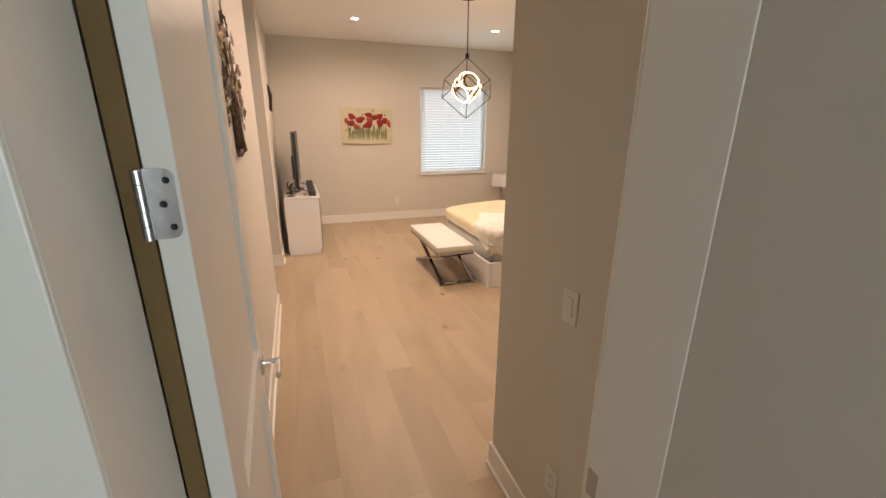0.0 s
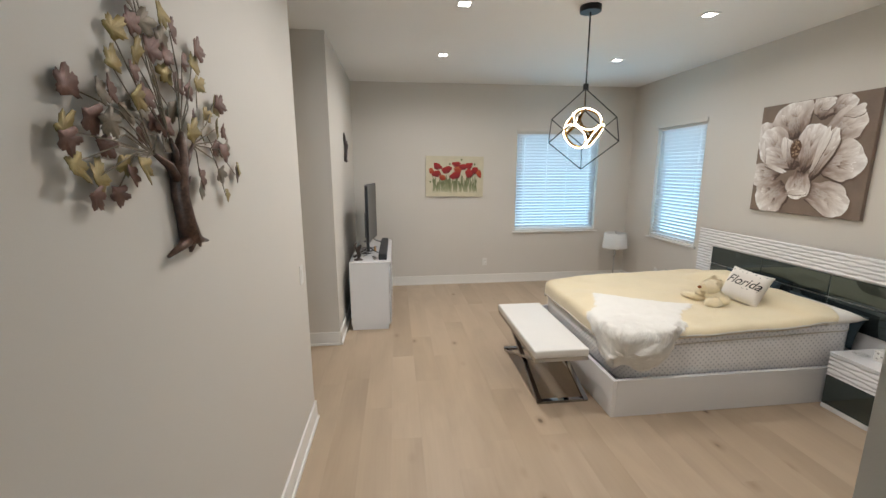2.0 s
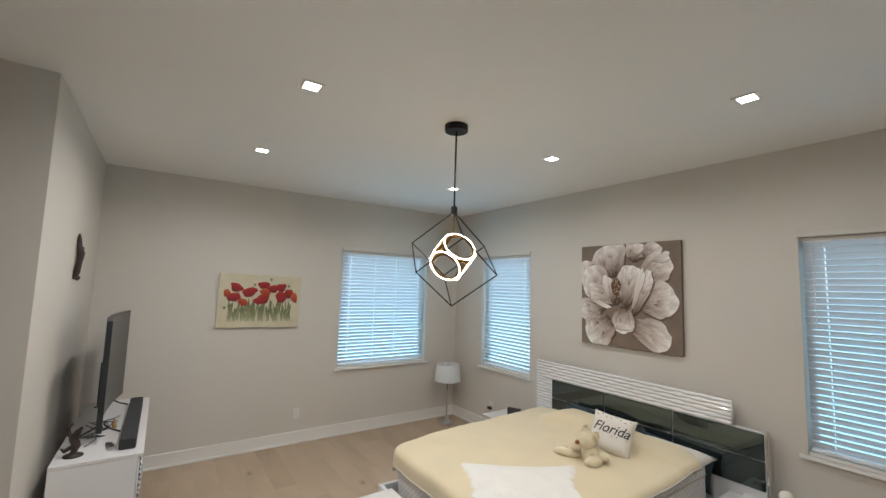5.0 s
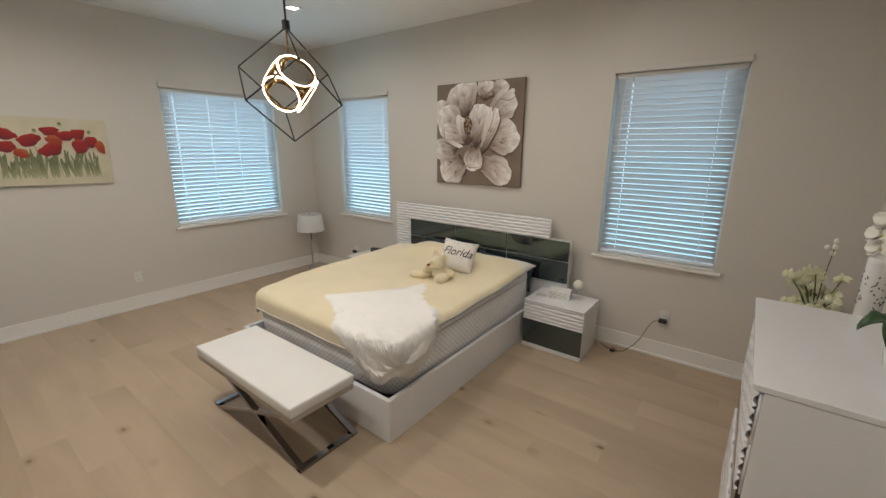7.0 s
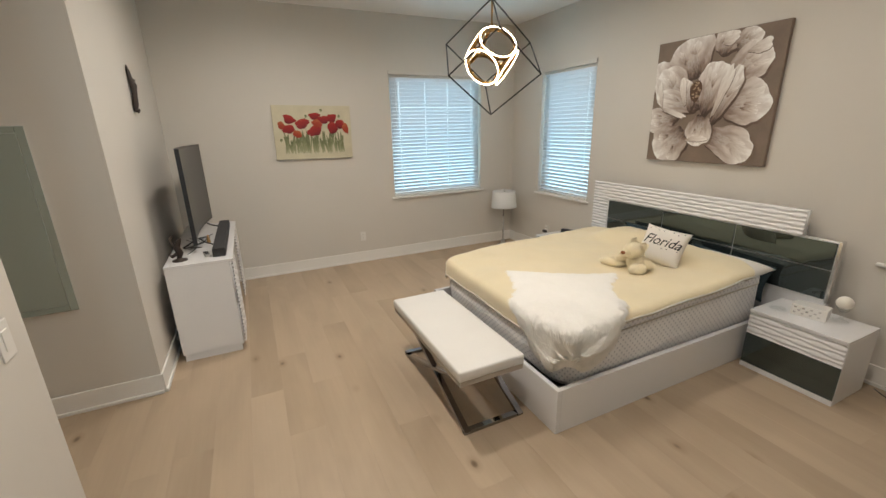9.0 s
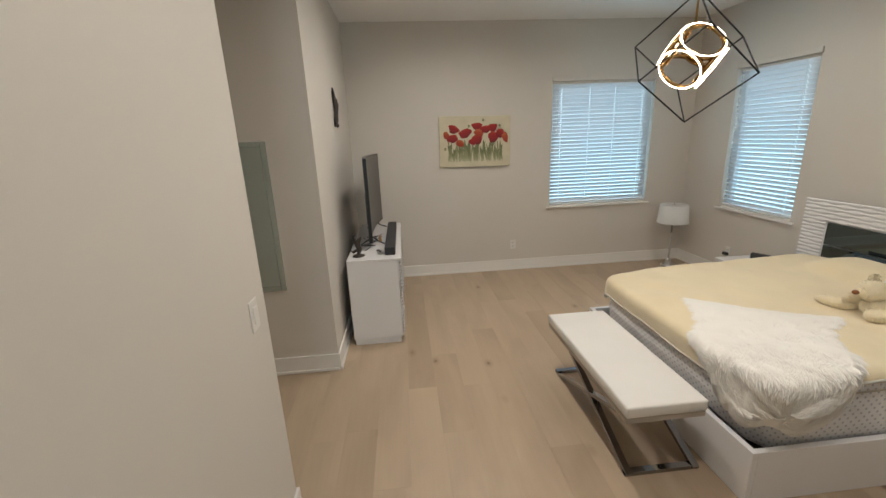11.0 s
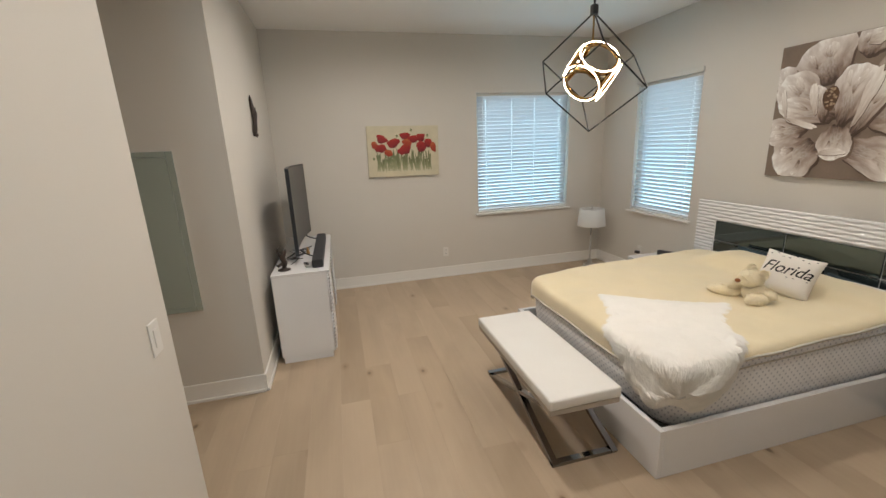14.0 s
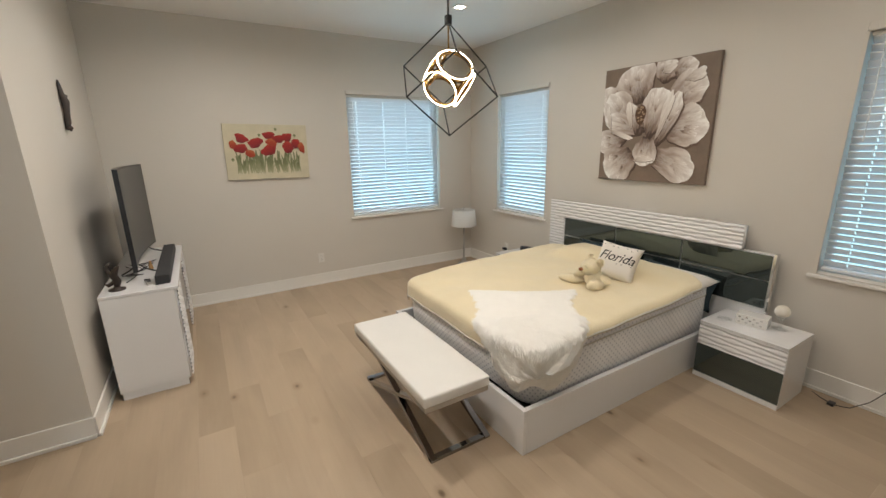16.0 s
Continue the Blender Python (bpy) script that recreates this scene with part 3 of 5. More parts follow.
def window(index, m, width, group_label):
    """A window with sill, apron, vinyl sash and a lowered blind. Local x runs along the wall, y outwards, z up from the opening's foot."""
    h = WZ1 - WZ0
    w = tagged(new("window_%d" % index), group_label, "window", kind="structure")
    w.matrix_basis = m
    fr = B()
    for x0, x1 in ((0, 0.032), (width - 0.032, width)):
        box(fr, x0, 0.10, 0, x1, 0.15, h, 0.003)
    for z0, z1 in ((0, 0.05), (h - 0.05, h)):
        box(fr, 0.032, 0.10, z0, width - 0.032, 0.15, z1, 0.003)
    part("window_frame", fr, VINYL, w)
    for z0, z1 in ((0.05, h - 0.05),):
        g = B()
        box(g, 0.032, 0.123, z0, width - 0.032, 0.127, z1)
        part("pane", g, GLASS, w).visible_shadow = False
    s = B()
    box(s, -0.042, -0.030, -0.022, width + 0.042, 0.0, -0.002, 0.004)
    box(s, 0.001, 0.0, -0.022, width - 0.001, 0.10, -0.002)
    sill = part("window_sill", s, TRIM, w)
    a = B()
    prism(a, [(-0.036, -0.023), (-0.020, -0.078), (width + 0.020, -0.078), (width + 0.036, -0.023)], 0.018, pose(0, 0, 0, 90))
    part("apron", a, TRIM, sill, "flat apron board with slanted ends")
    bl = thing("window_blind", "white faux-wood slatted blind, lowered and tilted nearly shut", "blind", m, "window blinds")
    r = B()
    box(r, 0.006, 0.022, h - 0.026, width - 0.006, 0.07, h - 0.002, 0.003)
    part("head_rail", r, VALANCE, bl)
    v = B()
    box(v, -0.006, -0.012, h + 0.003, width + 0.006, -0.001, h + 0.042, 0.002)
    vl = part("valance", v, VALANCE, bl, "greige valance strip")
    for x in (-0.010, width + 0.006):
        part("end_bracket", box(B(), x, -0.016, h - 0.004, x + 0.004, -0.001, h + 0.046, 0.001), VALANCE, vl)
    pitch, tilt = 0.0435, radians(-52)
    n = int((h - 0.075) / pitch)
    sl = B()
    L, hw = width - 0.026, 0.025
    # a slat: shallow arched cross-section, tilted
    prof = []
    for k in range(5):
        u = -hw + 2 * hw * k / 4
        prof.append((u, 0.0022 * (1 - (u / hw) ** 2)))
    ring = prof + [(u, zz - 0.0024) for u, zz in prof[::-1]]
    spots = [0.13, width - 0.13] if width < 1.0 else [0.13, 0.13 + (width - 0.26) / 2.9, width - 0.13 - (width - 0.26) / 2.9, width - 0.13]
    stations = [0.0] + [x - 0.013 + d for x in spots for d in (-0.0035, 0.0035)] + [L]
    rows = []
    for x in stations:
        rows.append([sl.verts.new((x, u * math.cos(tilt) - zz * math.sin(tilt), u * math.sin(tilt) + zz * math.cos(tilt))) for u, zz in ring])
    for j, (r0, r1) in enumerate(zip(rows, rows[1:])):
        for i in range(len(ring)):
            if j % 2 and i in (1, 2, 6, 7):
                continue  # the route hole of a cord
            k = (i + 1) % len(ring)
            sl.faces.new((r0[i], r0[k], r1[k], r1[i]))
    sl.faces.new(rows[0][::-1])
    sl.faces.new(rows[-1])
    me = finish("slat", sl, SLAT, True)
    rng = random.Random(index)
    for i in range(n):
        o = new("slat", me)
        o.parent = bl
        o.matrix_basis = pose(0.013 + rng.uniform(-0.001, 0.001), 0.043, h - 0.046 - i * pitch, rng.uniform(-2.0, 2.0), 0, 0)
    b = B()
    zb = h - 0.046 - n * pitch
    box(b, 0.013, 0.018, zb - 0.004, width - 0.013, 0.068, zb + 0.014, 0.003)
    part("bottom_rail", b, SLAT, bl)
    for x in spots:
        for y in (0.0145, 0.072):
            c = B()
            tube(c, [(x, y, h - 0.026), (x, y, zb)], 0.0016, 6)
            part("cord", c, CORD, bl)
    wd = B()
    tube(wd, [(0.075, 0.006, h - 0.06), (0.077, 0.004, h - 0.62)], 0.0035, 8)
    part("tilt_wand", wd, CORD, bl)
    return w


window(1, pose(WIN_A[0], NORTH, WZ0), WIN_A[1] - WIN_A[0], "white window with sill behind a lowered blind")
window(2, pose(EAST, WIN_B[1], WZ0, 0, 0, -90), WIN_B[1] - WIN_B[0], "narrow white window with sill beside the corner")
window(3, pose(EAST, WIN_C[1], WZ0, 0, 0, -90), WIN_C[1] - WIN_C[0], "white window with sill beside the bed")


# ---- lamps ----
def downlight(x, y):
    d = thing("downlight", "small square recessed ceiling light, lit", "ceiling light", pose(x, y, CEIL), "recessed ceiling lights")
    t = B()
    for a0, b0, a1, b1 in ((-0.06, -0.06, 0.06, -0.04), (-0.06, 0.04, 0.06, 0.06), (-0.06, -0.04, -0.04, 0.04), (0.04, -0.04, 0.06, 0.04)):
        box(t, a0, b0, -0.006, a1, b1, 0.0, 0.0015)
    part("trim_ring", t, TRIM, d)
    l = B()
    box(l, -0.04, -0.04, -0.003, 0.04, 0.04, 0.0)
    part("lens", l, SPOT_GLOW, d, "glowing square lens")
    return d


for sx, sy in SPOTS:
    downlight(sx, sy)


def pendant():
    """Black wire cube on its corner with six lit rings inside, on a rod."""
    cx, cy, zt, zb = 2.776, 7.913, 2.341, 1.729
    p = thing("pendant_light", "black wire-cube pendant light with glowing gold rings", "pendant light", pose(cx, cy, CEIL))
    part("canopy", lathe(B(), [(0, -0.0), (0.078, 0.0), (0.078, -0.038), (0.074, -0.042), (0, -0.042)], 36), BLACK_METAL, p, "round black ceiling canopy")
    part("rod", tube(B(), [(0, 0, -0.04), (0, 0, zt - CEIL + 0.02)], 0.006, 12), BLACK_METAL, p)
    part("hub", lathe(B(), [(0, zt - CEIL + 0.035), (0.019, zt - CEIL + 0.035), (0.021, zt - CEIL + 0.03), (0.021, zt - CEIL - 0.012), (0, zt - CEIL - 0.014)], 20), BLACK_METAL, p)
    part("inner_stem", tube(B(), [(0, 0, zt - CEIL), (0, 0, zt - CEIL - 0.14)], 0.005, 10), GOLD, p, "thin gold stem")
    zc, rad, dz = (zt + zb) / 2 - CEIL, 0.292, 0.103
    top, bot = Vector((0, 0, zt - CEIL)), Vector((0, 0, zb - CEIL))
    az = [radians(6 + 60 * k) for k in range(6)]
    ring = [Vector((rad * math.cos(a), rad * math.sin(a), zc + (dz if k % 2 == 0 else -dz))) for k, a in enumerate(az)]
    for a, b in [(top, ring[k]) for k in (0, 2, 4)] + [(bot, ring[k]) for k in (1, 3, 5)] + [(ring[k], ring[(k + 1) % 6]) for k in range(6)]:
        part("wire_bar", tube(B(), [a, b], 0.0042, 8), BLACK_METAL, p)
    c = Vector((0, 0, zc + 0.008))
    for k in range(6):
        n = Vector((math.cos(az[k] + radians(16)) * 0.816, math.sin(az[k] + radians(16)) * 0.816, 0.577 if k % 2 == 0 else -0.577))
        q = n.to_track_quat("Z", "Y").to_matrix().to_4x4()
        m = Matrix.Translation(c + n * 0.102) @ q
        g = B()
        lathe(g, [(0.1, -0.016), (0.1085, -0.016), (0.1085, 0.008), (0.1, 0.008), (0.1, -0.016)], 48, m=m)
        band = part("ring_band", g, GOLD, p, "", True)
        e = B()
        lathe(e, [(0.1022, 0.0082), (0.1063, 0.0082), (0.1058, 0.0100), (0.1027, 0.0100), (0.1022, 0.0082)], 48, m=m)
        part("led_tube", e, LED_GLOW, band, "glowing warm white tube", True)
    return p


pendant()


def corner_lamp():
    l = thing("table_lamp", "nickel stick lamp with white drum shade standing on the floor", "lamp", pose(4.585, 10.46, 0) @ Matrix.Diagonal((1, 1, 1.045, 1)))
    part("base", lathe(B(), [(0, 0), (0.085, 0), (0.087, 0.012), (0.07, 0.025), (0.045, 0.034), (0.03, 0.055), (0.034, 0.075), (0.022, 0.092), (0, 0.094)], 32), NICKEL, l, "", True)
    part("stem", lathe(B(), [(0.011, 0.09), (0.011, 0.20), (0.016, 0.21), (0.016, 0.225), (0.011, 0.235), (0.0105, 0.52), (0, 0.52)], 20), NICKEL, l, "", True)
    part("shade", lathe(B(), [(0.180, 0.54), (0.157, 0.752), (0.154, 0.752), (0.177, 0.54), (0.180, 0.54)], 48), SHADE, l, "white drum shade", True)
    part("harp", tube(B(), [(-0.045, 0, 0.52), (-0.05, 0, 0.62), (-0.03, 0, 0.72), (0, 0, 0.746), (0.03, 0, 0.72), (0.05, 0, 0.62), (0.045, 0, 0.52)], 0.002, 6), NICKEL, l)
    part("spider", tube(tube(B(), [(-0.156, 0, 0.748), (0.156, 0, 0.748)], 0.002, 6), [(0, -0.156, 0.748), (0, 0.156, 0.748)], 0.002, 6), NICKEL, l)
    part("finial", lathe(B(), [(0, 0.745), (0.009, 0.75), (0.005, 0.765), (0.011, 0.78), (0, 0.795)], 14), NICKEL, l, "", True)
    return l


corner_lamp()


# ---- bed ----
BX0, BX1, BY0, BY1 = 2.767, 4.78, 7.178, 8.82
MX0, MX1, MY0, MY1, MTOP = 2.858, 4.72, 7.228, 8.775, 0.54


def bed():
    b = thing("bed", "white lacquered platform bed with wavy headboard and smoked glass", "bed", pose(BX0, (BY0 + BY1) / 2, 0))
    ox, oy = BX0, (BY0 + BY1) / 2
    for nm, q in (("side_rail", (BX0 + 0.03, BY0, 0.0, BX1, BY0 + 0.03, 0.28)), ("side_rail", (BX0 + 0.03, BY1 - 0.03, 0.0, BX1, BY1, 0.28)), ("foot_rail", (BX0, BY0, 0.0, BX0 + 0.03, BY1, 0.28))):
        part(nm, box(B(), q[0] - ox, q[1] - oy, q[2], q[3] - ox, q[4] - oy, q[5], 0.003), LACQUER, b)
    # slab coloured near black so the gap round the mattress looks shaded
    part("slat_base", box(B(), 0.031, BY0 + 0.031 - oy, 0.12, BX1 - ox, BY1 - 0.031 - oy, 0.19), GAP_SHADE, b, "base under the mattress, coloured near black like the shaded gap")
    hx = 4.79 - ox

    def wavy(y0, y1, z0, z1, x):
        bm = B()
        ny, nz = max(4, int((y1 - y0) / 0.0105)), max(4, int((z1 - z0) / 0.0045))
        sheet(bm, ny, nz, lambda u, v: (x - ripple(y0 + (y1 - y0) * u, z0 + (z1 - z0) * v), y1 - oy + (y0 - y1) * u, z0 + (z1 - z0) * v))
        box(bm, x, y0 - oy, z0, x + 0.045, y1 - oy, z1)
        return bm

    part("wavy_panel", wavy(7.115, 9.01, 0.895, 1.072, hx), LACQUER, b, "glossy white wavy panel", True)
    part("wavy_panel", wavy(8.812, 9.01, 0.10, 0.895, hx), LACQUER, b, "glossy white wavy panel", True)
    bk = box(B(), hx + 0.012, 6.905 - oy, 0.10, hx + 0.05, 8.812 - oy, 0.893, 0.002)
    part("headboard_back", bk, LACQUER, b)
    ys, zs = (6.917, 7.545, 8.175, 8.806), (0.495, 0.70, 0.89)
    for y0, y1 in zip(ys, ys[1:]):
        for z0, z1 in zip(zs, zs[1:]):
            part("glass_tile", box(B(), hx - 0.002, y0 + 0.005 - oy, z0 + 0.0045, hx + 0.012, y1 - 0.005 - oy, z1 - 0.0045, 0.002), SMOKE, b, "grey smoked mirror glass")
    part("headboard_edge", box(B(), hx - 0.004, 6.897 - oy, 0.47, hx + 0.05, 6.914 - oy, 0.903, 0.003), CHROME, b, "thin metal edge strip")
    return b


bed()



def bump_head(x, y):
    """Pillows under the blanket at the head of the bed."""
    z = 0.0
    for px, py, sx, sy, hgt in ((4.47, 8.22, 0.19, 0.26, 0.10), (4.47, 7.62, 0.20, 0.34, 0.055)):
        z += hgt * math.exp(-(((x - px) / sx) ** 4 + ((y - py) / sy) ** 4))
    return z


def slope(x):
    return 0.045 * max(0.0, min(1.0, (x - 2.80) / 0.42)) + 0.035 * max(0.0, min(1.0, (x - 3.2) / 1.2))


def bed_top(x, y):
    return MTOP + 0.012 + slope(x) + bump_head(x, y) + 0.009 * noise.noise(Vector((x * 3, y * 3, 0))) + 0.006 * noise.noise(Vector((x * 8, y * 6, 3))) + 0.002 * noise.noise(Vector((x * 22, y * 16, 8)))


def drape(x, y, lift=0.0):
    """Lays a point of cloth on the bed: flat inside, rolling over the edge and hanging outside it."""
    r = 0.055
    x0, x1, y0, y1 = MX0 - 0.012 - lift, 9.0, MY0 - 0.012 - lift, MY1 + 0.012 + lift
    cr = 0.13
    cx, cy = min(max(x, x0 + cr), x1 - cr), min(max(y, y0 + cr), y1 - cr)
    dx, dy = x - cx, y - cy
    d = math.hypot(dx, dy)
    inside = (cr - d) if d > 0 else min(x - x0, y - y0, y1 - y)
    if inside >= r:
        return Vector((x, y, bed_top(x, y) + lift))
    s = r - inside
    ax, ay = (dx / d, dy / d) if d > 0 else (0, 0)
    if d == 0:
        ax, ay = ((-1, 0) if x - x0 == inside else ((0, -1) if y - y0 == inside else (0, 1)))
    bx, by = x - ax * s, y - ay * s
    zt = bed_top(bx, by) + lift
    arc = r * math.pi / 2
    if s < arc:
        a = s / r
        return Vector((bx + ax * r * math.sin(a), by + ay * r * math.sin(a), zt - r * (1 - math.cos(a))))
    fall = s - arc
    return Vector((bx + ax * r, by + ay * r, zt - r - fall))


def mattress():
    m = thing("mattress", "light grey dotted mattress lying in the bed frame", "mattress", pose(3.78, 7.97, 0.19))
    bm = B()
    prof = []
    n, r = 10, 0.16
    outl = []
    for cx, cy, a0 in ((MX1 - r, MY1 - r, 0), (MX0 + r, MY1 - r, 90), (MX0 + r, MY0 + r, 180), (MX1 - r, MY0 + r, 270)):
        outl += [(cx + r * math.cos(radians(a0 + 90 * k / n)), cy + r * math.sin(radians(a0 + 90 * k / n)), math.cos(radians(a0 + 90 * k / n)), math.sin(radians(a0 + 90 * k / n))) for k in range(n + 1)]
    rows = [(-0.06, 0.19), (-0.025, 0.205), (-0.004, 0.235), (0.008, 0.34), (0.006, 0.45), (0.004, 0.462), (0.008, 0.474), (0.006, 0.51), (-0.01, 0.53), (-0.04, MTOP)]
    full = []
    for k, q in enumerate(outl):
        nxt = outl[(k + 1) % len(outl)]
        full += [tuple(q[c] + (nxt[c] - q[c]) * j / 12 for c in range(4)) for j in range(12)] if abs(nxt[0] - q[0]) > 1 else [q]
    outl = full
    rings = [[bm.verts.new((x + nx * o - 3.78, y + ny * o - 7.97, z - 0.19 + (slope(x) if z > 0.44 else 0))) for x, y, nx, ny in outl] for o, z in rows]
    for a, b in zip(rings, rings[1:]):
        for i in range(len(a)):
            j = (i + 1) % len(a)
            bm.faces.new((a[i], a[j], b[j], b[i]))
    bm.faces.new(rings[-1])
    bm.faces.new(rings[0][::-1])
    part("mattress_body", bm, TICKING, m, "", False)
    for z in (0.462,):
        part("piping", tube(B(), [(x + nx * 0.007 - 3.78, y + ny * 0.007 - 7.97, z - 0.19 + (slope(x) if z > 0.44 else 0)) for x, y, nx, ny in outl], 0.0045, 6, True), BLANKET_HEM, m, "thin grey piping")
    return m


mattress()


def blanket():
    b = thing("blanket", "pale yellow fleece blanket spread over the bed", "blanket", pose(3.7, 7.97, 0.6))
    o = Vector((3.7, 7.97, 0.6))
    over = 0.03

    def at(u, v, lift=0.014):
        y = (MY0 - 0.012 - over) + (MY1 - MY0 + 0.024 + 2 * over) * v
        foot = MX0 - 0.012 - 0.12
        head_end = 4.62 - 0.13 * max(0.0, 1 - v / 0.16) ** 2 - 0.10 * max(0.0, 1 - (1 - v) / 0.16) ** 2
        x = foot + (head_end - foot) * u
        return drape(x, y, lift) - o

    part("cloth", sheet(B(), 110, 96, at, None, lambda u, v: at(u, v, 0.004)), BLANKET, b, "", True)
    edge = [at(0, k / 60) for k in range(61)]
    part("hem", tube(B(), edge, 0.0075, 6), BLANKET_HEM, b, "grey bound hem", True)
    for v in (0.0, 1.0):
        part("hem", tube(B(), [at(k / 70, v) for k in range(71)], 0.0075, 6), BLANKET_HEM, b, "grey bound hem", True)
    return b


blanket()


def cushion(bm, w, h, t, n=22, pinch=0.22):
    """A stuffed cushion in the x-z plane, standing on z = 0, with drawn-out corners."""
    def pt(u, v, s):
        a, c = 2 * u - 1, 2 * v - 1
        k = 1 - pinch * 0.35 * (1 - abs(c) ** 2) * abs(a) ** 3
        l = 1 - pinch * 0.35 * (1 - abs(a) ** 2) * abs(c) ** 3
        d = t / 2 * max(0.0, (1 - a ** 4) * (1 - c ** 4)) ** 0.55
        return (w / 2 * a * k, s * (d + 0.0005), h / 2 * (1 + c * l))
    sheet(bm, n, n, lambda u, v: pt(u, v, -1))
    sheet(bm, n, n, lambda u, v: pt(1 - u, v, 1))
    bmesh.ops.remove_doubles(bm, verts=bm.verts, dist=0.0012)
    return pt


def teal_pillow(m):
    bm = B()
    cushion(bm, 0.62, 0.27, 0.14)
    return whole("pillow", bm, TEAL, "dark teal pillow against the headboard", "pillow", m, "pillows at the headboard", smooth=True)


teal_pillow(pose(4.665, 7.52, 0.405, -16, 3, -90))
teal_pillow(pose(4.69, 8.20, 0.455, -8, 0, -90))
pw = B()
cushion(pw, 0.60, 0.34, 0.10)
whole("pillow", pw, COTTON, "white pillow under the edge of the blanket", "pillow", pose(4.40, 7.495, 0.607, -86, 0, -90), "pillows at the headboard", smooth=True)


def lettered_pillow():
    m = pose(4.10, 7.69, bed_top(4.10, 7.69) + 0.014, -32, 7, -72) @ Matrix.Scale(1.10, 4)
    p = thing("throw_pillow", "small white throw pillow with black Florida lettering", "pillow", m)
    bm = B()
    pt = cushion(bm, 0.29, 0.27, 0.11, 26)
    part("cover", bm, COTTON, p, "", True)
    cu = bpy.data.curves.new("lettering", "FONT")
    cu.body, cu.size, cu.align_x, cu.shear, cu.offset = "Florida", 0.086, "CENTER", 0.34, 0.0004
    tmp = new("lettering", cu)
    bpy.context.view_layer.update()
    me = bpy.data.meshes.new_from_object(tmp.evaluated_get(bpy.context.evaluated_depsgraph_get()))
    bpy.data.objects.remove(tmp)
    tb = B()
    tb.from_mesh(me)
    bmesh.ops.triangulate(tb, faces=tb.faces)
    bmesh.ops.subdivide_edges(tb, edges=[e for e in tb.edges if e.calc_length() > 0.012], cuts=2)
    for v in tb.verts:
        x, z = v.co.x, v.co.y * 1.1 + 0.125
        u, w = 0.5 + x / 0.29, z / 0.27
        v.co = (x, pt(u, w, -1)[1] - 0.0012, z)
    part("lettering", tb, INK, p, "black script lettering reading Florida")
    rng = random.Random(4)
    for k in range(16):
        x = -0.11 + 0.22 * (k % 8) / 7
        z = (0.235 if k < 8 else 0.115) + 0.012 * math.sin(k * 1.9)
        if k >= 8 and k % 8 < 3:
            continue
        y = pt(0.5 + x / 0.29, z / 0.27, -1)[1] - 0.001
        s = B()
        box(s, x - 0.005, y - 0.001, z - 0.0015, x + 0.005, y + 0.002, z + 0.0015)
        part("stitch_mark", s, INK, p)
    return p


lettered_pillow()


def plush_bear():
    m = pose(3.87, 7.70, bed_top(3.87, 7.70) + 0.002, 0, 0, -32) @ Matrix.Scale(1.16, 4)
    bm = B()
    for c, s, r in (((0.03, 0.0, 0.055), (0.060, 0.062, 0.056), 0), ((0.0, -0.005, 0.135), (0.062, 0.058, 0.054), 0), ((-0.045, -0.03, 0.127), (0.030, 0.028, 0.025), 0),
                    ((-0.095, 0.075, 0.032), (0.085, 0.035, 0.030), -28), ((0.015, -0.075, 0.036), (0.060, 0.042, 0.036), 25), ((0.075, -0.045, 0.06), (0.032, 0.055, 0.030), 20),
                    ((-0.04, 0.05, 0.07), (0.05, 0.025, 0.025), 10), ((0.02, 0.055, 0.175), (0.022, 0.014, 0.022), 0), ((0.04, -0.05, 0.172), (0.022, 0.014, 0.022), 0)):
        ball(bm, Matrix.Translation(c) @ pose(0, 0, 0, 0, 0, r) @ Matrix.Diagonal((*s, 1)), 22, 14, 0.10)
    k = len(bm.faces)
    ball(bm, Matrix.Translation((-0.074, -0.042, 0.133)) @ Matrix.Diagonal((0.014, 0.015, 0.011, 1)), 12, 8)
    bm.faces.ensure_lookup_table()
    for f in bm.faces[k:]:
        f.material_index = 1
    rng = random.Random(8)
    tips = []
    for f in list(bm.faces)[:k]:
        c, n = f.calc_center_median(), f.normal
        f.normal_update()
        n = f.normal.copy()
        t = n.orthogonal().normalized() * 0.0032
        a, b2 = bm.verts.new(c - t), bm.verts.new(c + t)
        tip = bm.verts.new(c + n * 0.007 + Vector((rng.uniform(-1, 1), rng.uniform(-1, 1), rng.uniform(-1, 1))) * 0.006)
        tips.append((a, b2, tip))
    for tr in tips:
        bm.faces.new(tr)
    return whole("teddy_bear", bm, (PLUSH, NOSE), "cream plush bear with a brown nose lying on the blanket", "soft toy", m, smooth=True)


plush_bear()


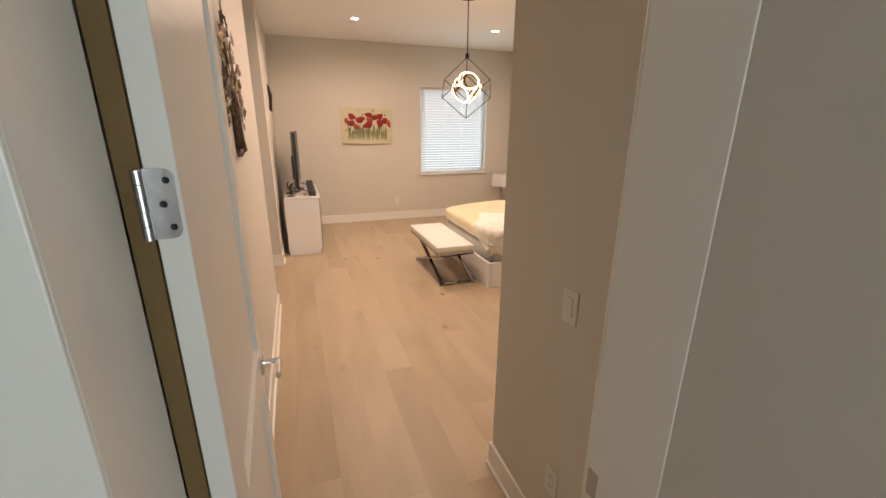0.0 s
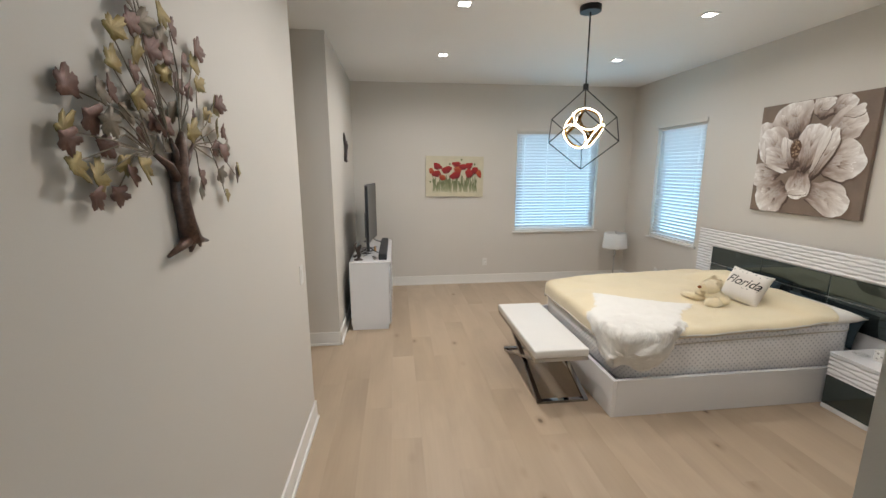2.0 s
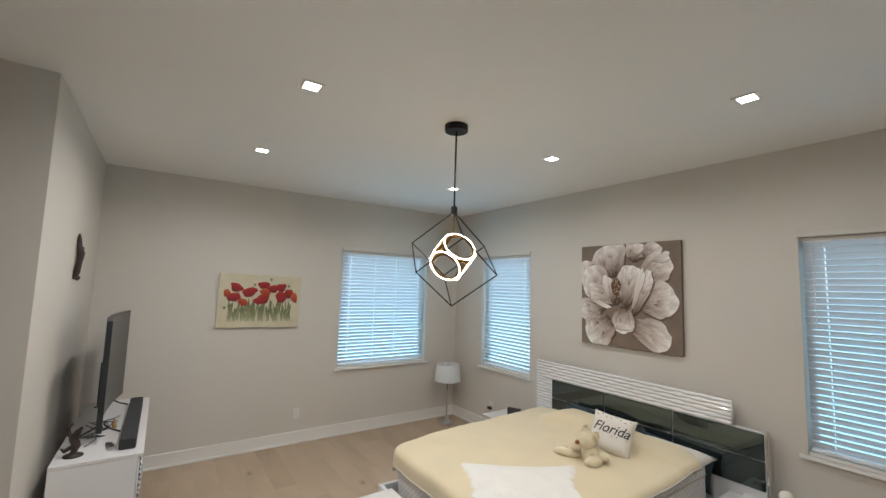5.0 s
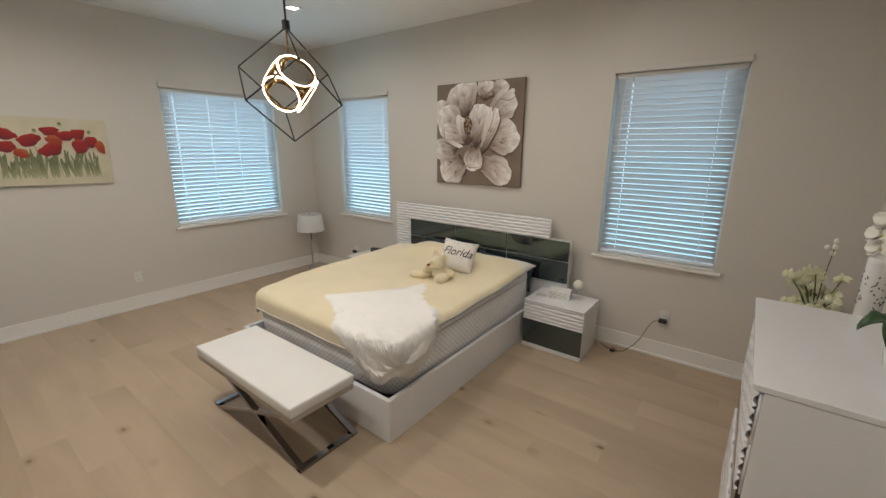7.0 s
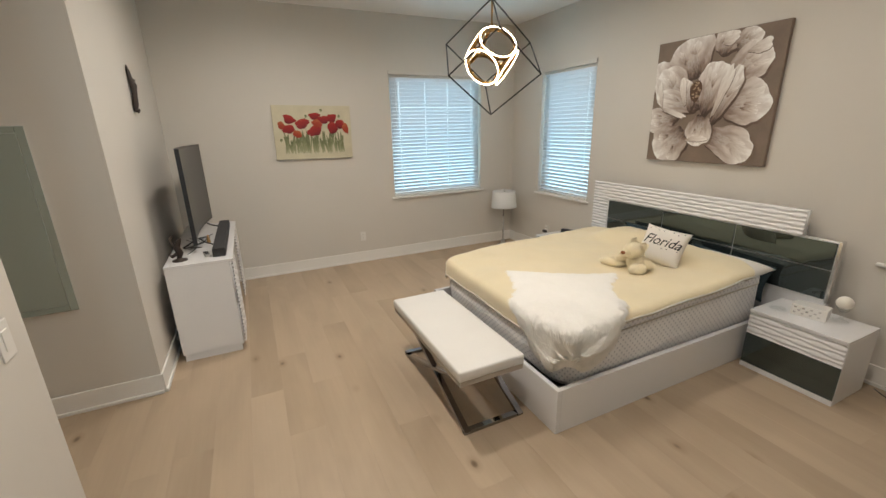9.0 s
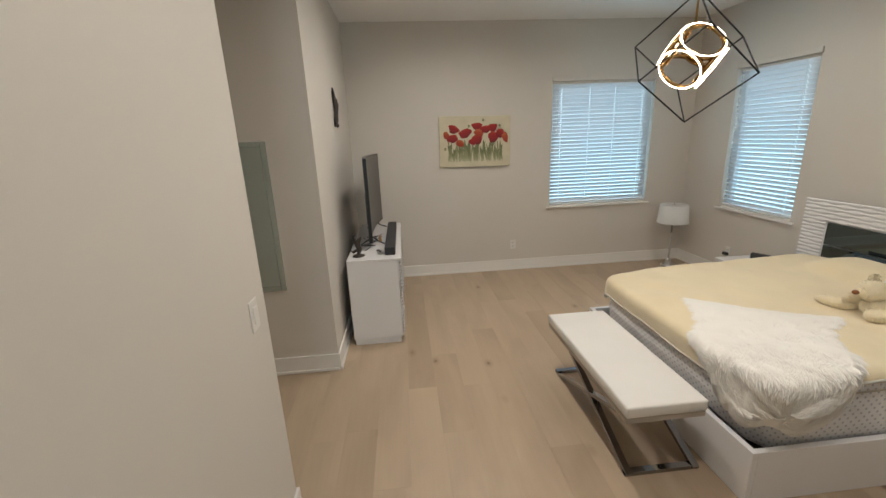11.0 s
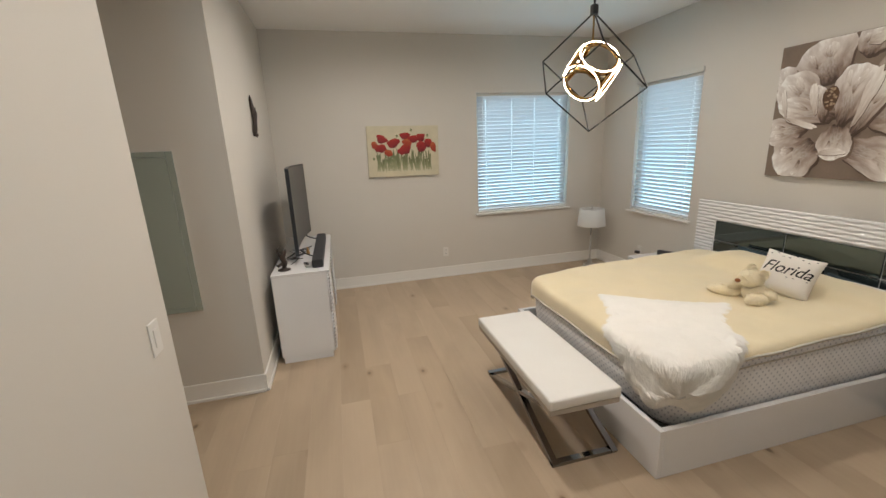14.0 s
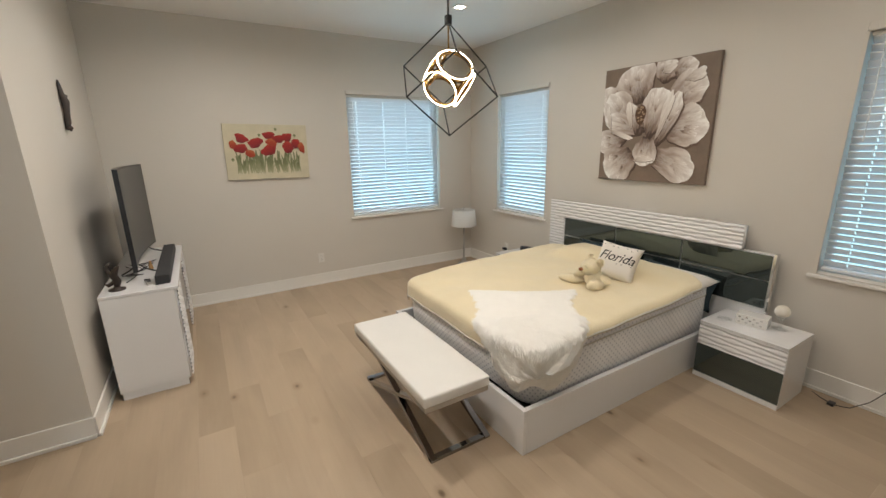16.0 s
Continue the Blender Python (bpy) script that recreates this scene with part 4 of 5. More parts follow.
def sheepskin():
    s = thing("sheepskin", "white sheepskin throw hanging over the corner of the bed", "throw", pose(3.1, 7.5, 0.62))
    o = Vector((3.1, 7.5, 0.62))
    head = Vector((3.36, 7.885, 0))
    ax = Vector((-0.60, -0.80, 0))
    side = Vector((0.78, -0.62, 0))

    def at(u, v, lift=0.026):
        """u runs from the top edge on the bed down to the hanging end, v across."""
        a = 2 * v - 1
        sd = 7.0 if a > 0 else 0.0
        half = 0.338 - 0.01 * u + 0.030 * noise.noise(Vector((u * 7, sd, 1))) + 0.020 * noise.noise(Vector((u * 19, sd, 4)))
        half += 0.045 * math.exp(-((u / 0.06) ** 2)) - 0.035 * math.exp(-(((u - 0.30) / 0.10) ** 2))
        if u > 0.88:
            half *= math.sqrt(max(0.16, 1 - ((u - 0.88) / 0.13) ** 2))
        sag = 0.05 * a * a * (1 - u) + 0.014 * noise.noise(Vector((a * 6, 3, 1))) * (1 - u) ** 3
        p = head + ax * (u - sag) + side * (a * half)
        rim = min(1.0, 7 * (1 - abs(a)), 14 * u + 0.02)
        low = max(0.0, min(1.0, (u - 0.40) / 0.28))
        up = (lift - 0.019) * rim + 0.019 if lift > 0.02 else lift
        lobes = 0.8 + 0.3 * math.cos(a * 5.2 + 0.6) + 0.35 * noise.noise(Vector((a * 4.2, u * 5, 6)))
        q = drape(p.x, p.y, up + (0.056 * low * max(0.2, lobes) * (0.3 + 0.7 * rim) if lift > 0.02 else 0))
        q.z += 0.005 * noise.noise(Vector((p.x * 9, p.y * 9, 2)))
        q.z = max(q.z, 0.296)
        return q - o

    hide = sheet(B(), 80, 56, at, None, lambda u, v: at(u, v, 0.016))
    bmesh.ops.recalc_face_normals(hide, faces=hide.faces)
    for e in hide.edges:
        e.smooth = len(e.link_faces) == 2 and e.calc_face_angle(0) < 1.0
    part("hide", hide, FUR, s, "", True)
    rng = random.Random(2)
    bm = B()

    def tuft(p, d, n, ln, wd):
        """One lock of wool: a wedge that tapers to a point and lies along d on the hide."""
        w = d.cross(n).normalized() * wd
        rows = []
        for f, hw, up in ((0.0, 1.0, 0.0008), (0.4, 0.85, 0.002), (0.75, 0.5, 0.002 + 0.02 * ln)):
            c = p + d * (ln * f) + n * up
            rows.append([bm.verts.new(c - w * hw), bm.verts.new(c + n * 0.0015), bm.verts.new(c + w * hw)])
        tip = bm.verts.new(p + d * ln + n * (0.001 + 0.01 * ln))
        for r0, r1 in zip(rows, rows[1:]):
            for q in (0, 1):
                bm.faces.new((r0[q], r0[q + 1], r1[q + 1], r1[q]))
        for q in (0, 1):
            bm.faces.new((rows[-1][q], rows[-1][q + 1], tip))

    for k in range(12000):
        u, v, rimmed = rng.random(), rng.random(), k < 1500
        if rimmed and k < 1150:
            v = rng.choice((0.006, 0.994))
        elif rimmed:
            u = 0.006
        elif rng.random() > 0.05 + 2.2 * max(0.0, u - 0.48):
            continue
        p = at(u, v)
        du, dv = at(min(u + 0.01, 1), v) - at(max(u - 0.01, 0), v), at(u, min(v + 0.01, 1)) - at(u, max(v - 0.01, 0))
        n = dv.cross(du)
        if n.length < 1e-9:
            continue
        n.normalize()
        if n.dot(Vector((-0.5, -0.7, 0.6))) < 0:
            n = -n
        du.normalize()
        dv.normalize()
        curl = noise.noise(p * 9) * 0.6 + rng.uniform(-0.2, 0.2)
        if rimmed and k < 1150:
            d = dv * (1 if v > 0.5 else -1) + du * (0.55 + curl)
            ln, wd = rng.uniform(0.016, 0.045), rng.uniform(0.002, 0.005)
        elif rimmed:
            d = dv * curl - du
            ln, wd = rng.uniform(0.012, 0.032), rng.uniform(0.002, 0.005)
        else:
            d = du + dv * curl * 1.4
            ln, wd = rng.uniform(0.03, 0.06), rng.uniform(0.0025, 0.006)
        d = (d - n * d.dot(n)).normalized()
        tuft(p - d * 0.006, d, n, ln, wd)
    fib = part("fleece", bm, FUR, s, "long white wool locks", True)
    tagged(fib, kind="stuff")
    return s


sheepskin()


def bench():
    """Upholstered bench on two crossed chrome frames; local x across, y along."""
    L, W, H = 1.052, 0.41, 0.456
    b = thing("bench", "white leatherette bench on crossed chrome legs at the bed's foot", "bench", pose(2.25, 7.338, 0))
    part("seat", box(B(), 0, 0, H - 0.062, W, L, H, 0.012, 3), LEATHER, b, "white leatherette cushion", True)
    part("seat_band", box(B(), 0.006, 0.006, H - 0.092, W - 0.006, L - 0.006, H - 0.061, 0.004), LEATHER_SIDE, b, "taupe fabric band under the cushion")
    top = H - 0.092
    x0, x1 = 0.06, 0.435
    bw, bt = 0.036, 0.022
    for ya, yb, inset in ((0.058, L - 0.10, 0.0), (L - 0.02, 0.10, 0.0015)):
        xa, xb = x0 + inset, x1 - inset - bw + 0.02
        d = Vector((0, yb - ya, top - bt))
        ang = math.degrees(math.atan2(top - bt, yb - ya))
        for x in (xa, xb):
            bm = B()
            q = Matrix.Translation((x, ya, 0)) @ pose(0, 0, 0, ang, 0, 0)
            box(bm, 0, 0, 0, bw, d.length + 0.01, bt, 0.001, 1, q)
            part("leg", bm, CHROME_REFLECTING_DARK, b, "flat chrome bar leg")
        sg = 1 if yb > ya else -1
        part("foot_bar", box(B(), xa, min(ya, ya + sg * bw), 0, xb + bw, max(ya, ya + sg * bw), bt, 0.001, 1), CHROME_REFLECTING_DARK, b, "flat chrome foot bar")
    return b


bench()


# ---- nightstands ----
def nightstand(name_label, x0, x1, y0, y1, h):
    n = thing("nightstand", name_label, "nightstand", pose((x0 + x1) / 2, (y0 + y1) / 2, 0), "nightstands beside the bed")
    ox, oy = (x0 + x1) / 2, (y0 + y1) / 2
    ax0, ax1, ay0, ay1 = x0 - ox, x1 - ox, y0 - oy, y1 - oy
    t = 0.018
    for nm, q in (("side_panel", (ax0 + 0.012, ay0, 0.0, ax1, ay0 + t, h - t)), ("side_panel", (ax0 + 0.012, ay1 - t, 0.0, ax1, ay1, h - t)), ("top", (ax0, ay0, h - t, ax1, ay1, h)),
                  ("back_panel", (ax1 - t, ay0 + t, 0.0, ax1, ay1 - t, h - t)), ("plinth", (ax0 + 0.001, ay0, 0.0, ax0 + 0.0115, ay1, 0.034))):
        part(nm, box(B(), *q, 0.0015), LACQUER, n)
    part("lower_front", box(B(), ax0 + 0.002, ay0 + 0.002, 0.036, ax0 + 0.0115, ay1 - 0.002, h - 0.178, 0.001), SMOKE, n, "grey smoked glass front")
    d = B()
    z0, z1 = h - 0.172, h - 0.022
    ya, yb = ay0 + 0.003, ay1 - 0.003
    sheet(d, 60, 34, lambda u, v: (ax0 + 0.010 - ripple(ya + (yb - ya) * u, z0 + (z1 - z0) * v), yb + (ya - yb) * u, z0 + (z1 - z0) * v))
    box(d, ax0 + 0.010, ya, z0, ax0 + 0.03, yb, z1)
    part("drawer", d, LACQUER, n, "wavy white drawer front", True)
    return n


nightstand("white lacquered nightstand with wavy drawer and smoked glass", 4.388, 4.77, 6.616, 7.136, 0.432)
nightstand("white lacquered nightstand half hidden beyond the bed", 4.34, 4.76, 8.94, 9.42, 0.432)


def tissue_box():
    b = thing("tissue_box", "white tissue box with a dark dotted pattern", "box", pose(4.60, 6.90, 0.432, 0, 0, 10))
    part("body", box(B(), -0.055, -0.09, 0, 0.055, 0.09, 0.075, 0.004), STONE_POT, b)
    for i in range(7):
        for j in range(3):
            if (i + j) % 2 == 0:
                part("pattern_mark", box(B(), -0.0565, -0.062 + i * 0.0205, 0.016 + j * 0.018, -0.054, -0.048 + i * 0.0205, 0.027 + j * 0.018, 0.0008, 1), NICKEL, b)
    return b


tissue_box()


def candle_holder():
    c = thing("candle_holder", "ivory ball candle on a clear glass holder", "candle holder", pose(4.665, 6.77, 0.432))
    part("holder", lathe(B(), [(0, 0), (0.042, 0), (0.043, 0.006), (0.012, 0.012), (0.010, 0.05), (0.030, 0.085), (0.038, 0.105), (0.035, 0.105), (0.026, 0.085), (0.004, 0.06), (0, 0.058)], 28), THIN_GLASS, c, "clear glass holder", True)
    part("candle", ball(B(), Matrix.Translation((0, 0, 0.128)) @ Matrix.Diagonal((0.043, 0.043, 0.042, 1)), 24, 16), CANDLE, c, "ivory ball candle", True)
    return c


candle_holder()
whole("dish", lathe(B(), [(0, 0), (0.03, 0), (0.045, 0.008), (0.047, 0.014), (0.043, 0.012), (0, 0.005)], 28), THIN_GLASS, "small clear glass dish on the nightstand", "dish", pose(4.52, 7.04, 0.432), smooth=True)


def alarm_clock():
    c = thing("alarm_clock", "black bedside clock standing on the nightstand", "clock", pose(4.64, 9.22, 0.432, 0, 0, -62))
    part("case", box(B(), -0.075, -0.022, 0, 0.075, 0.022, 0.072, 0.006, 3), BLACK_PLASTIC, c)
    part("face", box(B(), -0.066, -0.0235, 0.012, 0.066, -0.021, 0.062, 0.001), SCREEN, c)
    part("foot", box(B(), -0.07, -0.03, 0, 0.07, 0.03, 0.006, 0.002), BLACK_PLASTIC, c)
    return c


alarm_clock()
tb = B()
sheet(tb, 18, 14, lambda u, v: (-0.09 + 0.18 * u, -0.07 + 0.14 * v, 0.035 + 0.025 * noise.noise(Vector((u * 4, v * 4, 1))) - 0.03 * (abs(2 * u - 1) ** 3)), (0, 0, -0.012))
whole("cloth", tb, BLUE_TISSUE, "crumpled pale blue cloth on the nightstand", "cloth", pose(4.62, 9.06, 0.434), smooth=True)


def outlet(m, plug=False, label="white wall outlet plate"):
    o = thing("wall_outlet", label, "outlet", m, "wall outlets")
    part("plate", box(B(), -0.036, -0.006, -0.058, 0.036, 0, 0.058, 0.003), PLATE, o)
    for z in (-0.022, 0.022):
        s = part("socket", box(B(), -0.017, -0.008, z - 0.014, 0.017, -0.005, z + 0.014, 0.003), PLATE, o)
        for x in (-0.006, 0.006):
            part("slot", box(B(), x - 0.0012, -0.0085, z - 0.005, x + 0.0012, -0.0075, z + 0.005), BLACK_PLASTIC, s)
    if plug:
        p = thing("plug", "black plug adapter in the wall outlet", "plug", m)
        part("plug_body", box(B(), -0.036, -0.045, -0.038, 0.024, -0.0087, -0.004, 0.006), BLACK_PLASTIC, p)
    return o


outlet(pose(2.632, NORTH, 0.335))
outlet(pose(EAST, 6.12, 0.352, 0, 0, -90), True)
outlet(pose(EAST, 9.90, 0.320, 0, 0, -90), True)
outlet(pose(TREE_X, 5.72, 0.48, 0, 0, 90))
outlet(pose(ENTRY_X, 4.585, 0.377, 0, 0, -90))


def switch(m, gangs):
    s = thing("light_switch", "white rocker light switch plate", "light switch", m, "light switches")
    w = 0.0375 * gangs
    part("plate", box(B(), -w, -0.006, -0.06, w, 0, 0.06, 0.003), PLATE, s)
    for g in range(gangs):
        x = (g - (gangs - 1) / 2) * 0.046
        part("rocker", box(B(), x - 0.016, -0.010, -0.033, x + 0.016, -0.005, 0.033, 0.002), PLATE, s)
    return s


switch(pose(TREE_X, 7.285, 1.085, 0, 0, 90), 1)
switch(pose(ENTRY_X, 4.583, 1.10, 0, 0, -90), 1)
cb = B()
tube(cb, [(4.866, 6.155, 0.331), (4.862, 6.19, 0.315), (4.858, 6.23, 0.25), (4.856, 6.26, 0.16), (4.845, 6.31, 0.07), (4.80, 6.38, 0.006), (4.76, 6.45, 0.004), (4.80, 6.53, 0.004), (4.84, 6.58, 0.004)], 0.0028, 8)
cord = whole("power_cord", cb, BLACK_PLASTIC, "thin black power cord lying along the baseboard", "cord", smooth=True)
part("inline_switch", box(B(), 4.735, 6.44, 0.0, 4.785, 6.475, 0.018, 0.004), BLACK_PLASTIC, cord)


# ---- television wall ----
def console():
    x0, x1, y0, y1, h = 0.783, 1.218, 9.013, 10.45, 0.761
    c = thing("tv_console", "white lacquered low dresser with wavy drawer fronts", "dresser", pose((x0 + x1) / 2, (y0 + y1) / 2, 0))
    ox, oy = (x0 + x1) / 2, (y0 + y1) / 2
    bm = B()
    box(bm, x0 - ox, y0 - oy, 0.055, x1 - 0.022 - ox, y1 - oy, h - 0.022, 0.002)
    part("body", bm, LACQUER, c)
    part("top", box(B(), x0 - ox, y0 - 0.004 - oy, h - 0.020, x1 + 0.006 - ox, y1 + 0.004 - oy, h, 0.002), LACQUER, c)
    part("plinth", box(B(), x0 + 0.01 - ox, y0 + 0.008 - oy, 0, x1 - 0.035 - ox, y1 - 0.008 - oy, 0.054, 0.002), LACQUER, c)
    fronts = [(y0 + 0.003, y0 + 0.415), (y0 + 0.42, y1 - 0.42), (y1 - 0.415, y1 - 0.003)]
    for k, (ya, yb) in enumerate(fronts):
        for z0, z1 in ((0.06, 0.392), (0.402, 0.734)):
            d = B()
            xf = x1 - 0.012 - ox
            if k == 1:
                box(d, xf - 0.006, ya - oy, z0, xf + 0.006, yb - oy, z1, 0.002)
                part("drawer", d, SMOKE, c, "grey smoked glass drawer front")
            else:
                sheet(d, 44, 76, lambda u, v: (xf + ripple(ya + (yb - ya) * u, z0 + (z1 - z0) * v), ya - oy + (yb - ya) * u, z0 + (z1 - z0) * v))
                box(d, xf - 0.008, ya - oy, z0, xf, yb - oy, z1)
                part("drawer", d, LACQUER, c, "wavy white drawer front", True)
    return c


console()


def television():
    t = thing("television", "thin black curved television on the dresser, switched off", "television", pose(0.955, 9.87, 0.761))
    W, z0, z1, sag = 1.12, 0.062, 0.79, 0.045

    def bow(y):
        return sag * ((2 * y / W) ** 2 - 0.6)

    bm = B()
    sheet(bm, 30, 6, lambda u, v: (0.030 + bow(-W / 2 + W * u) + 0.018 * (2 * u - 1), -W / 2 + W * u, z0 + (z1 - z0) * v), (-0.030, 0, 0))
    part("casing", bm, BLACK_PLASTIC, t)
    sc = B()
    sheet(sc, 30, 4, lambda u, v: (0.0315 + bow(-W / 2 + 0.012 + (W - 0.024) * u) + 0.018 * (2 * u - 1), -W / 2 + 0.012 + (W - 0.024) * u, z0 + 0.014 + (z1 - z0 - 0.026) * v))
    part("screen", sc, SCREEN, t, "dark matt screen", True)
    part("rear_housing", box(B(), -0.045, -0.16, 0.14, -0.004, 0.16, 0.46, 0.014, 3), BLACK_PLASTIC, t)
    for y in (-0.34, 0.34):
        st = B()
        tube(st, [(0.02, y, 0.062), (0.06, y * 1.05, 0.03), (0.12, y * 1.1, 0.006)], 0.006, 8)
        tube(st, [(0.0, y, 0.062), (-0.05, y * 1.05, 0.03), (-0.10, y * 1.1, 0.006)], 0.006, 8)
        part("stand_leg", st, BLACK_PLASTIC, t)
    return t


television()


def soundbar():
    s = thing("soundbar", "long black cloth-covered soundbar lying on the dresser", "soundbar", pose(1.135, 9.66, 0.761))
    part("case", box(B(), -0.044, -0.55, 0.0, 0.044, 0.55, 0.066, 0.007, 3), BLACK_CLOTH, s)
    for y in (-0.552, 0.549):
        part("end_cap", box(B(), -0.040, y, 0.002, 0.040, y + 0.003, 0.063, 0.001), BLACK_PLASTIC, s)
    return s


soundbar()


def figurine():
    """Dark twisted carving with two curved arms on a round foot."""
    bm = B()
    lathe(bm, [(0, 0), (0.05, 0), (0.048, 0.008), (0.02, 0.016), (0.014, 0.03), (0, 0.03)], 24)
    tube(bm, [(0, 0, 0.02), (0.012, -0.006, 0.06), (-0.006, 0.006, 0.10), (0.012, 0.0, 0.14), (0.03, -0.01, 0.165)], [0.016, 0.022, 0.024, 0.018, 0.008], 10)
    tube(bm, [(0, 0, 0.10), (-0.03, 0.01, 0.13), (-0.035, 0.012, 0.165), (-0.015, 0.01, 0.19)], [0.016, 0.012, 0.010, 0.005], 8)
    tube(bm, [(0.0, 0.0, 0.06), (-0.045, 0.0, 0.035), (-0.06, 0.005, 0.05)], [0.014, 0.012, 0.006], 8)
    return whole("figurine", bm, DARK_WOOD, "small dark carved ornament standing on the dresser", "ornament", pose(0.873, 9.145, 0.761), smooth=True)


figurine()


def remote():
    r = thing("media_player", "small silver and black remote lying on the dresser", "remote", pose(1.045, 9.20, 0.761, 0, 0, 12))
    part("case", box(B(), -0.02, -0.06, 0, 0.02, 0.06, 0.018, 0.004, 2), NICKEL, r)
    for i in range(4):
        part("button", box(B(), -0.013, -0.045 + i * 0.024, 0.0181, 0.013, -0.032 + i * 0.024, 0.0205, 0.001), BLACK_PLASTIC, r)
    return r


remote()
rng_c = random.Random(6)
for k in range(5):
    pts, x, y = [], 0.91 + 0.02 * k, 9.27 + 0.06 * k
    for j in range(9):
        pts.append((x + 0.055 * math.sin(j * 1.3 + k), y + 0.05 * j, 0.767 + 0.03 * max(0, math.sin(j * 0.9 + k * 1.3))))
    whole("cable", tube(B(), pts, 0.003, 6), BLACK_PLASTIC, "thin black cable looped behind the television", "cable", group="television cables", smooth=True)
tl = B()
lathe(tl, [(0, 0), (0.016, 0), (0.012, 0.03), (0.006, 0.05), (0.008, 0.06), (0, 0.066)], 14)
whole("tassel", tl, TAN, "small tan tassel lying among the cables", "tassel", pose(1.03, 9.62, 0.761), smooth=True)
fc = B()
tube(fc, [(0.012, 0, 0), (0.02, 0.004, 0.05), (0.026, 0.0, 0.12), (0.03, -0.002, 0.19), (0.018, -0.004, 0.24), (0.012, -0.004, 0.30), (0.010, -0.006, 0.335)], [0.010, 0.020, 0.018, 0.024, 0.016, 0.012, 0.004], 10)
tube(fc, [(0.012, -0.02, 0.005), (0.03, 0.0, 0.012), (0.02, 0.05, 0.002)], [0.006, 0.016, 0.006], 8)
tube(fc, [(0.014, 0.0, 0.20), (0.034, 0.02, 0.235), (0.02, 0.035, 0.25)], [0.012, 0.012, 0.004], 8)
whole("wall_ornament", fc, DARK_WOOD, "dark carved wooden ornament hanging on the wall", "wall ornament", pose(TVX, 9.66, 1.822, -8), smooth=True)


def leaning_mirror():
    m = thing("mirror", "tall narrow silver wall mirror beside the passage opening", "mirror", pose(0.193, ALC_N, 0.678))
    part("backing", box(B(), -0.205, -0.012, 0, 0.205, 0, 1.04, 0.001), VINYL, m)
    part("glass", box(B(), -0.17, -0.0175, 0.035, 0.17, -0.0125, 1.005, 0.001), MIRROR, m)
    for x0, x1, z0, z1 in ((-0.21, -0.172, 0, 1.04), (0.172, 0.21, 0, 1.04), (-0.172, 0.172, 0, 0.033), (-0.172, 0.172, 1.007, 1.04)):
        part("bevel_strip", box(B(), x0, -0.0175, z0, x1, -0.0125, z1, 0.002), MIRROR, m, "bevelled mirror edge strip")
    return m


leaning_mirror()


# ---- chest with plants ----
def chest():
    x0, x1, y0, y1, h = 2.772, 3.695, 5.083, 5.612, 1.02
    c = thing("chest_of_drawers", "tall white lacquered chest with wavy drawer fronts", "chest of drawers", pose((x0 + x1) / 2, (y0 + y1) / 2, 0))
    ox, oy = (x0 + x1) / 2, (y0 + y1) / 2
    part("body", box(B(), x0 - ox, y0 - oy, 0.05, x1 - ox, y1 - 0.028 - oy, h - 0.022, 0.002), LACQUER, c)
    part("top", box(B(), x0 - 0.003 - ox, y0 - oy, h - 0.020, x1 + 0.003 - ox, y1 + 0.002 - oy, h, 0.002), LACQUER, c)
    part("plinth", box(B(), x0 + 0.01 - ox, y0 - oy, 0, x1 - 0.01 - ox, y1 - 0.045 - oy, 0.049, 0.002), LACQUER, c)
    zs = [0.055 + k * 0.188 for k in range(6)]
    for k, (za, zb) in enumerate(zip(zs, zs[1:])):
        d = B()
        yf = y1 - 0.020 - oy
        if k == 2:
            box(d, x0 + 0.003 - ox, yf - 0.006, za + 0.003, x1 - 0.003 - ox, yf + 0.006, zb - 0.003, 0.002)
            part("drawer", d, SMOKE, c, "grey smoked glass drawer front")
        else:
            xa, xb = x0 + 0.003, x1 - 0.003
            sheet(d, 84, 40, lambda u, v: (xb - ox + (xa - xb) * u, yf + ripple(xa + (xb - xa) * u, za + 0.003 + (zb - za - 0.006) * v), za + 0.003 + (zb - za - 0.006) * v))
            box(d, xa - ox, yf - 0.007, za + 0.003, xb - ox, yf, zb - 0.003)
            part("drawer", d, LACQUER, c, "wavy white drawer front", True)
    return c


chest()


def orchid_flower(parent, at, face, size, rng, paint=None):
    q = Vector(face).normalized().to_track_quat("Z", "Y").to_matrix().to_4x4()
    base = Matrix.Translation(at) @ q @ pose(0, 0, 0, 0, 0, rng.uniform(-25, 25))
    for k, (ang, ln, wd) in enumerate(((90, 1.0, 0.6), (210, 1.0, 0.55), (330, 1.0, 0.55), (10, 1.0, 0.95), (170, 1.0, 0.95))):
        bm = B()
        r = pose(0, 0, 0, 0, 0, ang)

        def at_(u, v):
            x = size * ln * (0.08 + 0.92 * u)
            w = size * wd * 0.5 * math.sin(math.pi * min(0.97, 0.12 + 0.86 * u)) ** 0.7
            return base @ r @ Vector((x, w * (2 * v - 1), size * (0.22 * u - 0.30 * u * u) + 0.10 * size * (2 * v - 1) ** 2 + 0.002 * k))
        sheet(bm, 5, 4, at_, tuple(base.to_3x3() @ Vector((0, 0, -0.0012))))
        part("petal", bm, paint or PETAL, parent, "", True)
    part("flower_heart", ball(B(), base @ Matrix.Translation((0, -0.1 * size, 0.12 * size)) @ Matrix.Diagonal((0.08 * size, 0.13 * size, 0.10 * size, 1)), 8, 6), PETAL_HEART, parent, "yellow heart of the flower", True)


